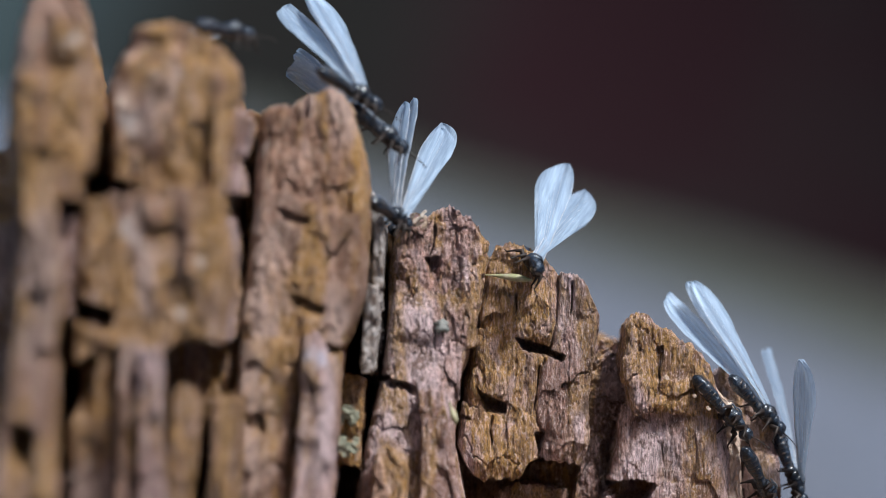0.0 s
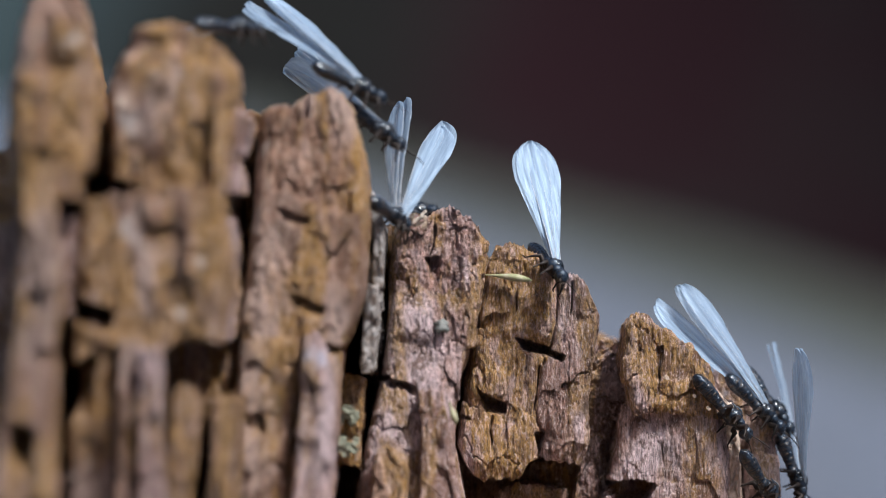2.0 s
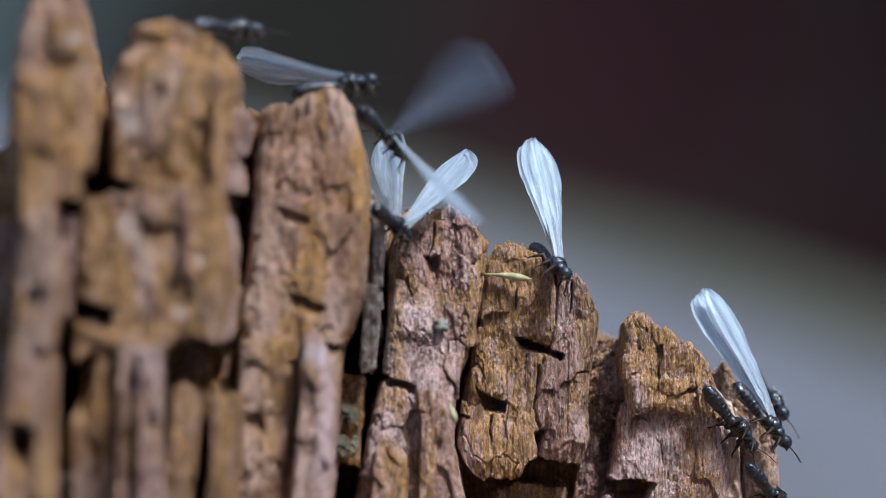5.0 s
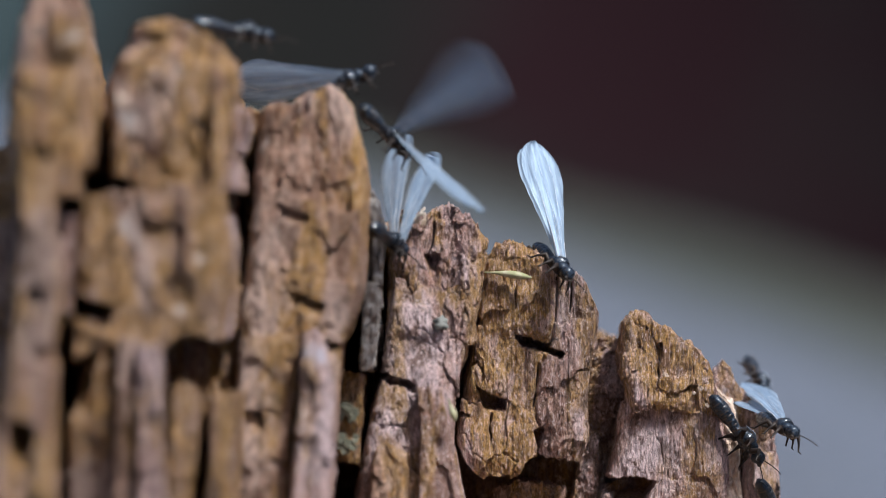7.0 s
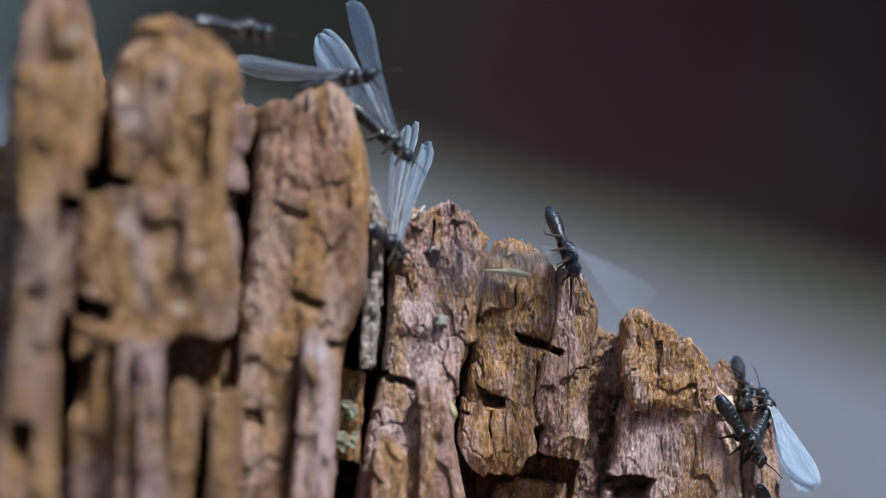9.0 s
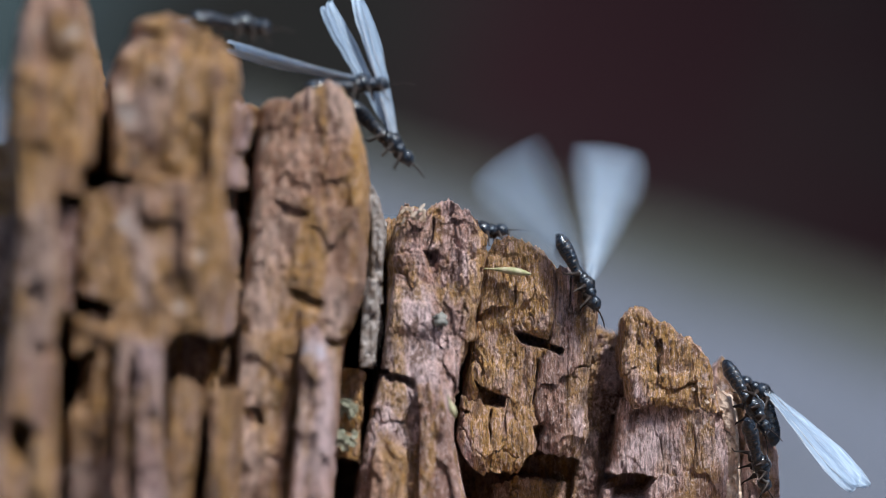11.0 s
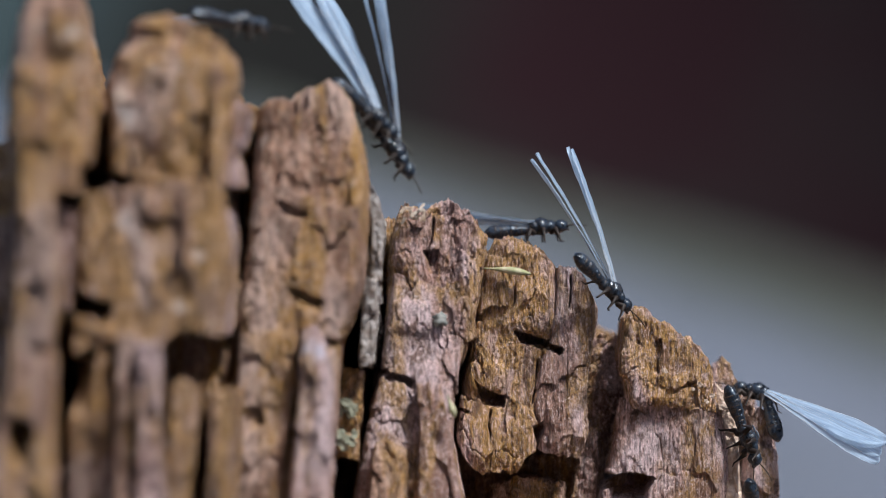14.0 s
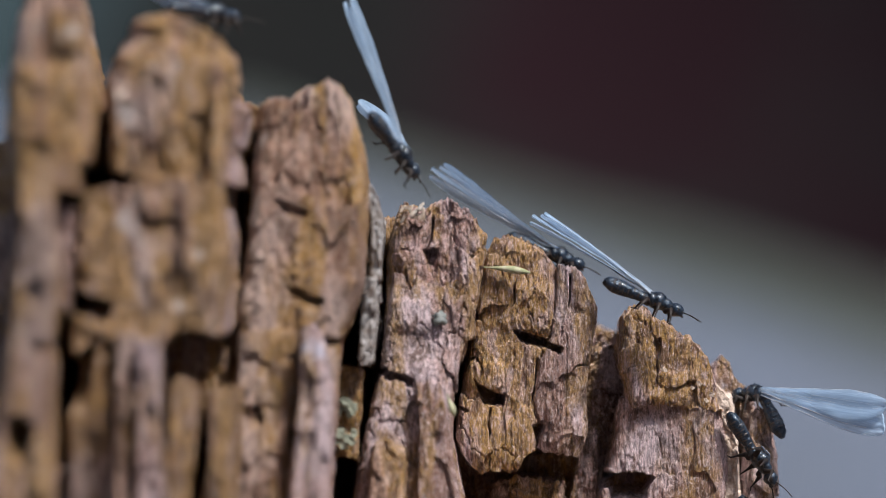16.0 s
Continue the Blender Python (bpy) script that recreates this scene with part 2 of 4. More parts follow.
def backdrop():
    """A ring of dark woods far off."""
    n, verts, faces = 96, [], []
    for k in range(n):
        a = 2 * math.pi * k / n
        for j in range(5):
            r = 14 + 0.4 * math.sin(a * 9 + j)
            verts.append((r * math.sin(a), r * math.cos(a), -0.3 + 1.6 * j + (0.5 * math.sin(a * 23) if j == 4 else 0)))
    for k in range(n):
        k2 = (k + 1) % n
        for j in range(4):
            faces.append((k * 5 + j, k2 * 5 + j, k2 * 5 + j + 1, k * 5 + j + 1))
    ob = mesh_ob("backdrop", verts, faces, WOODS)
    tagged(ob, "dark blurred woods in the distance", "backdrop", kind="structure")


ground()
backdrop()


# ---- the stump ----
stump = new("tree_stump")
tagged(stump, "broken tree stump of crumbling orange-brown rotten wood, standing on the earth", "tree stump")


def cells(u, w, seed):
    """Blocky jittered cells on a plane: the hashes of the cell, the place in it and the distance to its border."""
    iu, iw = np.floor(u).astype(np.int64), np.floor(w).astype(np.int64)
    best, nextbest = np.full(u.shape, 9.0), np.full(u.shape, 9.0)
    bu, bw, ou, ow = iu.copy(), iw.copy(), u * 0, u * 0
    for du in (-1, 0, 1):
        for dw in (-1, 0, 1):
            cu, cw = iu + du, iw + dw
            a = u - (cu + 0.5 + 0.40 * lattice(cu, cw, 1, seed))
            b = w - (cw + 0.5 + 0.40 * lattice(cu, cw, 2, seed))
            dist = (np.abs(a) ** 4 + np.abs(b) ** 4) ** 0.25
            near = dist < best
            nextbest = np.where(near, best, np.minimum(nextbest, dist))
            best = np.where(near, dist, best)
            bu, bw = np.where(near, cu, bu), np.where(near, cw, bw)
            ou, ow = np.where(near, a, ou), np.where(near, b, ow)
    return [lattice(bu, bw, k, seed + 50) for k in (3, 4, 5)], ou, ow, nextbest - best


def block(left, right, top, foot, y, thick, seed, rough=1.0, mat=WOOD, step=0.2, name="wood_block", cell=(2.4, 4.2), fall=0.0,
          notches=(), splits=(), knobs=(), label="", crumbly=0.0, ragged=1.0):
    """A splintered upright block of wood, in millimetres. left and right: its edges at even steps from the top down; top and foot: heights from its
    left to its right edge; y: its front face; fall: how far the face leans out towards the foot. notches: (x, z, width, height, depth, slope), broken
    ledges with a sharp upper lip; splits: (x above, z above, x below, z below), open cracks along the grain; knobs: (x, z, width, height, depth)."""
    tops, feet = np.array(top, float), np.array(foot, float)
    zt, zb = tops.max(), feet.min()
    width = max(abs(r - l) for l, r in zip(left, right))
    nf, ns, nb = max(8, int(width / step)), max(6, min(46, int(thick / (step * 2.0)))), 10
    per = [(a, -1.0) for a in np.linspace(-1, 1, nf, endpoint=False)]
    per += [(1.0, a) for a in np.linspace(-1, 1, ns, endpoint=False)]
    per += [(a, 1.0) for a in np.linspace(1, -1, nb, endpoint=False)]
    per += [(-1.0, a) for a in np.linspace(1, -1, ns, endpoint=False)]
    per = np.array(per)
    nz = max(6, int((zt - zb) / (step * 1.15)))
    caps = 14
    v = np.concatenate([np.zeros(4), np.linspace(0, 1, nz), np.ones(caps)])
    shrink = np.concatenate([np.linspace(0.3, 0.98, 4), np.ones(nz), np.linspace(0.985, 0.02, caps)])
    S, T = per[:, 0][None, :] * shrink[:, None], per[:, 1][None, :] * shrink[:, None]
    V = np.repeat(v[:, None], len(per), 1)
    tz0 = np.interp((S + 1) / 2, np.linspace(0, 1, len(tops)), tops)
    bz0 = np.interp((S + 1) / 2, np.linspace(0, 1, len(feet)), feet)
    share = (bz0 + (tz0 - bz0) * V - zb) / (zt - zb)
    L = np.interp(share, np.linspace(0, 1, len(left)), left[::-1])
    R = np.interp(share, np.linspace(0, 1, len(right)), right[::-1])
    sx = S * (1 - 0.05 * np.abs(T) ** 10)
    sy = T * (1 - 0.05 * np.abs(S) ** 14)
    X = (L + R) / 2 + sx * (R - L) / 2
    Y = y + thick / 2 + sy * thick / 2 - fall * (1 - share)
    TZ = tz0 + ragged * (0.30 * vnoise(X / 0.8, Y / 0.8, X * 0, seed + 7) + 0.26 * vnoise(X / 0.3, Y / 0.4, X * 0, seed + 8) + 0.10 * vnoise(X / 0.12, Y / 0.2, X * 0, seed + 30))
    TZ = TZ - 0.2 * np.abs(S) ** 10 - 0.10 * np.maximum(0, Y - y - 3)
    BZ = bz0 + ragged * (0.25 * vnoise(X / 0.7, Y / 0.7, X * 0, seed + 31) + 0.15 * vnoise(X / 0.25, Y / 0.25, X * 0, seed + 32))
    Z = BZ + (TZ - BZ) * V
    # outward way of each point of the outline
    nx, ny = np.abs(S) ** 9 * np.sign(S), np.abs(T) ** 9 * np.sign(T)
    ln = np.hypot(nx, ny) + 1e-6
    nx, ny = nx / ln, ny / ln
    along = X + Y * 0.8
    wu = along + 0.45 * vnoise(X / 1.8, Y / 1.8, Z / 2.6, seed + 4) + 0.12 * vnoise(X / 0.4, Y / 0.4, Z / 0.7, seed + 16)
    ww = Z + 0.8 * vnoise(X / 1.6, Y / 1.6, Z / 2.2, seed + 5) + 0.22 * vnoise(X / 0.3, Y / 0.3, Z / 0.8, seed + 17)
    d = 0.30 * rough * vnoise(X / 6.0, Y / 6.0, Z / 9.0, seed)
    # split faces: each piece of the crazed wood has its own plane
    (h1, h2, h3), a, b, gap = cells(wu / cell[0], ww / cell[1], seed)
    d += rough * (0.30 * h1 + 0.50 * h2 * a + 0.50 * h3 * b)
    d -= 0.20 * rough * np.exp(-(gap / 0.03) ** 2) * np.clip(vnoise(X / 2.2, Y / 2.2, Z / 3.0, seed + 26) * 3, 0, 1)
    (h1, h2, h3), a, b, gap = cells(wu / 0.8 + 7, ww / 2.0, seed + 70)
    some = np.clip(vnoise(X / 2.6, Y / 2.6, Z / 3.4, seed + 33) * 2.2 + 0.5, 0.1, 1)
    d += rough * some * (0.09 * h1 + 0.12 * h2 * a + 0.16 * h3 * b)
    (h1, h2, h3), a, b, gap = cells(wu / 0.32 + 3, ww / 0.95, seed + 90)
    d += rough * (0.4 + 0.6 * some) * (0.06 * h1 + 0.08 * h2 * a + 0.10 * h3 * b)
    # fibres and grit
    fine = np.clip(vnoise(X / 2.0, Y / 2.0, Z / 4.0, seed + 34) * 1.6 + 0.65, 0.25, 1) * min(rough, 1.2)
    d += fine * (0.06 * vnoise(X / 0.34, Y / 0.34, Z / 4.5, seed + 2) + 0.075 * vnoise(X / 0.19, Y / 0.19, Z / 2.2, seed + 3))
    d += rough * 0.055 * vnoise(X / 0.2, Y / 0.2, Z / 0.32, seed + 15)
    split = np.abs(vnoise(X / 1.3, Y / 1.3, Z / 12.0, seed + 13))
    d -= 0.22 * rough * np.exp(-(split / 0.025) ** 2) * (vnoise(X / 2.4, Y / 2.4, Z / 4.0, seed + 14) > 0.2)
    if crumbly:
        d += crumbly * (0.5 * vnoise(X / 1.1, Y / 1.1, Z / 1.3, seed + 35) + 0.35 * vnoise(X / 0.42, Y / 0.42, Z / 0.45, seed + 36) + 0.2 * vnoise(X / 0.2, Y / 0.2, Z / 0.2, seed + 37))
    d *= (shrink ** 2)[:, None]
    front = np.clip(-T, 0, 1) ** 3
    wx = X + 0.30 * vnoise(X / 1.2, Y / 1.2, Z / 1.5, seed + 20) + 0.15 * vnoise(X / 0.35, Y / 0.35, Z / 0.5, seed + 21)
    wz = Z + 0.35 * vnoise(X / 1.3, Y / 1.3, Z / 2.0, seed + 22) + 0.15 * vnoise(X / 0.25, Y / 0.25, Z / 0.5, seed + 23)
    for x0, z0, w, h, deep_, slope in notches:
        tz = wz + slope * (X - x0)
        f = (z0 - tz) / h
        u = np.clip((w / 2 * (1 - 0.35 * np.clip(f, 0, 1)) - np.abs(wx - x0)) / 0.3, 0, 1)
        d -= deep_ * front * u * np.clip((z0 - tz) / 0.12, 0, 1) * np.clip((1 - f) * 1.5, 0, 1)
    for x0, z0, x1, z1 in splits:
        f = np.clip((Z - z1) / (z0 - z1), 0, 1)
        mid = x1 + (x0 - x1) * f + 0.16 * vnoise(X * 0, X * 0, Z / 1.1, seed + 24)
        open_ = 0.08 * (0.5 + f)
        d -= 1.0 * front * np.exp(-((X - mid) / open_) ** 2) * np.clip((z0 - Z) / 0.5 + 0.3, 0, 1) * np.clip((Z - z1) / 0.8, 0, 1)
    for x0, z0, w, h, out in knobs:
        d += out * front * np.exp(-(np.abs(wx - x0) / (w / 2)) ** 5 - (np.abs(wz - z0) / (h / 2)) ** 5)
    X = (X + d * nx * 0.6) * (1 + 0.6 * (Y - y) / (320 + y))
    Y = Y + d * ny
    m = len(per)
    verts = list(zip((X * MM).ravel().tolist(), (Y * MM).ravel().tolist(), (Z * MM).ravel().tolist()))
    rows = nz + caps + 4
    idx = np.arange(rows * m).reshape(rows, m)
    a, b = idx[:-1], np.roll(idx[:-1], -1, 1)
    c, e = np.roll(idx[1:], -1, 1), idx[1:]
    faces = np.stack([a, b, c, e], -1).reshape(-1, 4).tolist()
    faces.append(idx[-1].tolist())
    faces.append(idx[0][::-1].tolist())
    return mesh_ob(name, verts, faces, mat, stump, label)


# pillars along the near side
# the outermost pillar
block((-32.08, -32.71, -33.21, -33.6, -33.91, -33.98, -33.88), (-28.34, -27.88, -27.66, -27.25, -27.2, -27.2, -27.46), (320.07, 320.34, 320.62, 320.5, 320.35, 320.2), (304.88, 304.88, 304.97, 305.63, 306.29), -44, 50, 206, mat=WOOD_LIT, rough=1.2, step=0.17, cell=(3.2, 5.5), knobs=((-29.22, 316.77, 2.64, 3.96, 0.8), (-31.86, 311.05, 3.08, 5.28, 0.6),))
block((-32.53, -32.64, -32.88, -33.43, -34.06, -34.68, -35.3), (-29.66, -29.72, -29.47, -29.93, -29.85, -29.93, -30.01), (308.07, 308.07, 308.07, 308.07), (277.49, 277.49, 277.49), -48, 50, 908, rough=1.0, step=0.17, cell=(3.2, 5.5), notches=((-31.31, 297.22, 1.56, 2.17, 1.2, 0), (-32.27, 286.38, 2.43, 4.34, 3.5, 0), (-30.44, 292.45, 1.3, 1.47, 2, 0),))
block((-30.34, -30.37, -30.4, -30.44, -30.47, -30.5, -30.52), (-28.15, -28.18, -28.21, -28.24, -28.28, -28.31, -28.32), (306.71, 306.78, 306.84, 306.83, 306.68, 306.53), (303.99, 303.86, 303.73), -45, 40, 621, rough=0.8, step=0.17, cell=(3.2, 5.5))
block((-31.07, -31.01, -30.92, -30.82, -30.73, -30.63, -30.54), (-28.97, -29.01, -29.06, -29.12, -29.17, -29.23, -29.29), (302.37, 302.43, 302.49, 302.54), (294.69, 294.69, 294.69), -40, 40, 11, rough=0.8, mat=WOOD_PALE, step=0.2)
block((-39.56, -39.8, -40.03, -40.27, -40.5, -40.74, -40.97), (-34.88, -34.92, -34.97, -35.02, -35.06, -35.11, -35.16), (308.02, 308.14, 308.27, 308.39), (275.67, 275.67, 275.67), -26, 50, 526, step=0.3)
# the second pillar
block((-24.73, -25.38, -26.1, -26.98, -26.95, -26.91, -26.83, -26.67, -26.71), (-17.1, -17.1, -16.76, -16.59, -16.74, -16.9, -17.08, -17.26, -17.42), (317.37, 317.83, 318.13, 318.29, 318.06, 317.82, 317.42, 317.02, 316.34, 315.57), (305.82, 305.18, 304.78, 304.9, 304.81, 304.68, 304.56), -37, 54, 245, mat=WOOD_LIT, rough=1.25, step=0.17, cell=(3.2, 5.5), notches=((-24.0, 317.19, 4.06, 3.16, 0.6, 0.25),), knobs=((-21.84, 311.78, 6.77, 8.57, 0.7), (-17.55, 309.52, 1.8, 10.83, 0.9),))
block((-28.51, -28.9, -29.26, -29.39, -29.52, -29.66, -29.4, -29.4, -29.4), (-17.27, -17.04, -16.89, -16.74, -16.73, -16.73, -16.87, -17.2, -17.27), (304.0, 304.16, 304.32, 304.48, 304.6, 304.72, 304.63, 304.54), (295.32, 294.01, 292.69, 292.21, 291.97, 291.73, 291.69, 292.92, 293.02, 292.8, 292.58), -38, 56, 891, rough=1.25, step=0.17, cell=(3.2, 5.5), notches=((-28.51, 296.09, 4.95, 2.07, 5, 0.4),))
block((-29.4, -29.51, -29.61, -29.72, -29.83, -29.94, -30.05), (-26.07, -26.03, -25.97, -25.9, -25.84, -25.78, -25.72), (294.4, 294.15, 293.9, 293.57, 293.22, 292.88), (276.58, 276.58, 276.58), -39, 50, 71, fall=-2, rough=1.1, step=0.17, cell=(3.2, 5.5), notches=((-28.89, 291.07, 2.69, 4.93, 4, -0.4),))
block((-25.81, -25.85, -25.89, -25.94, -25.98, -26.03, -26.07), (-24.02, -24.06, -24.11, -24.15, -24.2, -24.24, -24.29), (292.72, 292.69, 292.66, 292.63), (276.83, 276.83, 276.83), -40, 50, 592, rough=0.8, mat=WOOD, step=0.2)
block((-23.93, -24.07, -24.13, -24.19, -24.25, -24.32, -24.38), (-22.06, -22.17, -22.16, -22.0, -21.85, -21.69, -21.53), (291.95, 292.07, 292.2, 292.26, 291.92, 291.59), (276.91, 276.91, 276.91), -41, 50, 584, rough=0.9, mat=WOOD_PALE, step=0.2)
block((-22.02, -22.01, -21.99, -21.97, -21.95, -21.93, -21.92), (-19.22, -19.37, -19.57, -19.72, -19.88, -20.04, -20.2), (288.76, 288.86, 288.96, 288.95, 288.63, 288.31), (276.5, 276.5, 276.5), -37, 50, 341, fall=-1, rough=1, mat=WOOD, step=0.2)
block((-18.57, -18.63, -18.69, -18.75, -18.81, -18.87, -18.93), (-16.3, -16.41, -16.51, -16.62, -16.72, -16.83, -16.93), (288.0, 288.09, 288.18, 288.27), (276.5, 276.5, 276.5), -36, 50, 11, rough=1, step=0.17, cell=(3.2, 5.5))
# softer wood in the hollows
block((-33.2, -33.4, -33.64, -33.89, -34.14, -34.38, -34.63), (-17.41, -17.41, -17.41, -17.41, -17.41, -17.41, -17.41), (307.13, 307.47, 307.65, 307.51, 307.37, 307.22), (275.18, 275.18, 275.18), -20, 30, 146, step=0.3)
# blocks in the gap
block((-17.45, -17.51, -17.59, -17.68, -17.76, -17.84, -17.91), (-15.68, -15.74, -15.89, -16.03, -16.17, -16.31, -16.42), (311.55, 311.34, 311.12, 310.9), (307.66, 307.61, 307.56), -29, 30, 571, rough=1, mat=WOOD_PALE, step=0.2)
block((-17.88, -17.94, -18.01, -18.07, -18.14, -18.21, -18.25), (-16.4, -16.37, -16.34, -16.31, -16.27, -16.24, -16.22), (307.14, 307.17, 307.2, 307.23), (304.65, 304.56, 304.47), -31, 30, 649, rough=0.8, mat=WOOD_PALE, step=0.2)
block((-17.75, -17.34, -17.27, -17.27, -17.27, -17.27, -17.27), (-15.51, -15.48, -15.54, -15.61, -15.67, -15.74, -15.81), (311.95, 311.92, 311.88, 311.77, 311.47, 311.17), (301.02, 301.02, 301.02), -14, 34, 86, rough=1.2, step=0.2)
block((-18.15, -18.16, -18.18, -18.2, -18.22, -18.24, -18.25), (-16.6, -16.68, -16.77, -16.86, -16.96, -16.99, -17.05), (302.23, 302.17, 302.11, 302.05), (292.29, 292.52, 292.75), -34, 40, 192, rough=1, step=0.2, mat=WOOD_PALE)
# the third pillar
block((-15.48, -15.57, -15.67, -15.84, -16.02, -16.19, -16.41, -16.66, -16.91), (-7.55, -7.46, -6.72, -6.31, -6.14, -6.25, -6.35, -6.54, -6.78), (311.23, 311.89, 311.89, 311.89, 312.75, 313.13, 313.33, 313.28, 313.13, 311.89), (296.23, 296.23, 296.23), -20.4, 44, 287, mat=WOOD_LIT, rough=0.75, step=0.12, cell=(2.0, 5.0), splits=((-12.42, 311.99, -12.42, 309.6),))
block((-15.92, -16.2, -16.54, -16.95, -17.34, -17.52, -17.71, -17.9, -18.05), (-6.48, -6.46, -6.44, -6.74, -7.54, -8.5, -8.68, -8.83, -8.93), (304.91, 304.87, 304.83, 304.43, 303.91, 303.48, 303.06, 302.76, 303.03, 303.29), (284.37, 284.13, 283.89, 283.66, 283.42), -21, 44, 329, fall=1, rough=0.8, step=0.13, cell=(2.6, 4.5), notches=((-12.58, 303.0, 3.15, 1.24, 0.7, 0.4), (-11.42, 295.67, 3.33, 1.24, 1.0, 0.45), (-9.23, 291.86, 2.85, 0.86, 0.9, 0.05),))
block((-17.05, -17.37, -17.65, -17.82, -17.98, -18.15, -18.31), (-11.84, -12.0, -12.16, -12.33, -12.5, -12.67, -12.84), (292.28, 292.39, 292.5, 292.5, 292.34, 292.19), (275.51, 275.51, 275.51), -23, 40, 605, fall=1, rough=1.1, step=0.16, notches=((-15.99, 286.1, 1.89, 3.31, 1.2, 0.1), (-12.73, 290.58, 1.42, 1.42, 0.48, 0),))
block((-11.66, -11.9, -12.15, -12.36, -12.57, -12.78, -12.99), (-9.88, -9.26, -8.78, -8.92, -9.06, -9.2, -9.34), (292.43, 292.71, 293.0, 293.03, 292.64, 292.24), (275.75, 275.75, 275.75), -25, 40, 893, fall=2, rough=0.85, step=0.16, mat=WOOD_PALE)
# weathered slivers in the crevice
block((-6.48, -6.31, -6.11, -6.11, -6.14, -6.16, -6.19), (-5.7, -5.51, -5.05, -5.1, -5.2, -5.31, -5.4), (304.57, 304.72, 304.88, 304.76, 304.37, 303.98), (296.51, 296.51, 296.51), -12, 20, 866, rough=1.0, mat=WEATHERED, step=0.1)
block((-6.66, -6.79, -6.93, -7.06, -7.13, -7.19, -7.34), (-5.68, -5.58, -5.48, -5.4, -5.58, -5.75, -5.87), (296.72, 296.79, 296.85, 296.92), (289.53, 289.35, 289.18), -13, 20, 653, rough=1.2, mat=WEATHERED, step=0.1)
block((-9.29, -9.33, -9.37, -9.42, -9.47, -9.52, -9.79), (-6.52, -6.66, -6.84, -7.02, -7.13, -7.16, -7.19), (289.18, 288.98, 288.78, 288.58), (281.51, 281.14, 280.77), -10, 24, 349, rough=1.0, step=0.16, crumbly=0.5)
block((-7.39, -7.39, -7.39, -7.39, -7.39, -7.39, -7.39), (-4.31, -4.31, -4.31, -4.31, -4.31, -4.31, -4.31), (302.1, 302.1, 302.1, 302.1), (273.35, 273.35, 273.35), 2, 20, 871, rough=1, step=0.3)
# the fourth pillar
block((-3.5, -4.15, -4.62, -4.71, -4.72, -4.96, -5.31, -5.31), (3.9, 3.9, 3.81, 3.53, 3.34, 3.22, 3.1, 3.1), (303.45, 303.0, 302.87, 302.78, 303.28, 303.77, 303.29, 302.64, 301.9, 300.75), (292.54, 291.54, 290.69, 290.07, 290.56, 291.05, 291.54), -6, 36, 95, rough=1.0, step=0.065, mat=WOOD_OCHRE, cell=(1.9, 3.4), ragged=1.3, crumbly=0.14, notches=((-0.95, 299.55, 1.5, 2.75, 1.6, 0.1),), splits=((-0.65, 302.05, -1.2, 298.55),), knobs=((2.4, 298.05, 2.0, 6.51, 0.5), (-3.2, 300.05, 2.5, 4.51, 0.4),))
block((-4.75, -4.9, -5.12, -5.43, -6.2, -6.81, -7.26, -7.67, -8.08), (3.1, 3.09, 2.3, 1.66, 1.14, 0.96, 1.1, 1.24, 1.38), (297.05, 296.91, 296.75, 296.47, 296.19, 296.26, 296.66, 297.05), (274.41, 274.41, 274.41), -6.8, 36, 845, fall=4, rough=1.0, step=0.065, mat=WOOD_PALE, cell=(2.6, 4.6), notches=((-3.88, 288.32, 3.98, 1.09, 1.4, 0.3),), knobs=((-2.44, 293.57, 3.49, 2.99, 0.6), (-0.7, 287.63, 2.98, 4.47, 0.6),))
block((-2.27, -2.09, -2.01, -2.09, -2.18, -2.26, -2.35), (0.1, 0.4, 0.78, 1.22, 1.66, 2.1, 2.55), (287.5, 287.62, 287.75, 287.69, 287.54, 287.4), (274.6, 274.6, 274.6), -10, 20, 631, fall=3, rough=0.7, mat=WOOD_PALE, step=0.1)
block((-5.89, -6.06, -6.19, -6.33, -6.46, -6.6, -6.73), (-2.95, -2.98, -3.01, -3.04, -3.07, -3.09, -3.12), (282.37, 282.46, 282.55, 282.42, 282.25, 282.08), (274.68, 274.68, 274.68), -12, 20, 25, fall=2, rough=0.8, mat=WOOD, step=0.12)
# the fifth pillar
block((3.95, 3.79, 3.37, 3.21, 2.65, 2.37, 1.74, 1.4, 1.21, 1.11, 1.11), (10.43, 10.43, 10.62, 10.58, 10.55, 10.32, 9.84, 9.37, 9.08, 8.81, 8.81), (298.43, 299.78, 300.02, 300.09, 299.95, 299.81, 299.58, 299.24, 298.56, 297.72), (282.23, 281.05, 279.96, 279.55, 279.29, 279.29, 279.29, 279.3, 279.35, 279.39, 280.53, 281.02, 281.52), -2.4, 36, 191, rough=0.9, step=0.065, mat=WOOD_OCHRE, cell=(2.4, 4.6), ragged=1.3, notches=((8.41, 291.7, 3.85, 1.22, 3.0, 0.25), (4.56, 286.68, 2.84, 1.52, 2.2, 0.5), (2.03, 285.16, 1.52, 0.61, 0.6, 0.2), (8.81, 283.54, 1.32, 2.33, 1.5, 0),), splits=((6.63, 296.0, 6.48, 293.97), (8.66, 289.42, 8.1, 285.11), (4.46, 284.96, 4.25, 281.82),), knobs=((4.1, 287.9, 3.04, 2.53, 0.5), (5.37, 282.33, 5.57, 4.56, 0.4), (7.14, 293.97, 5.57, 4.25, 0.4),))
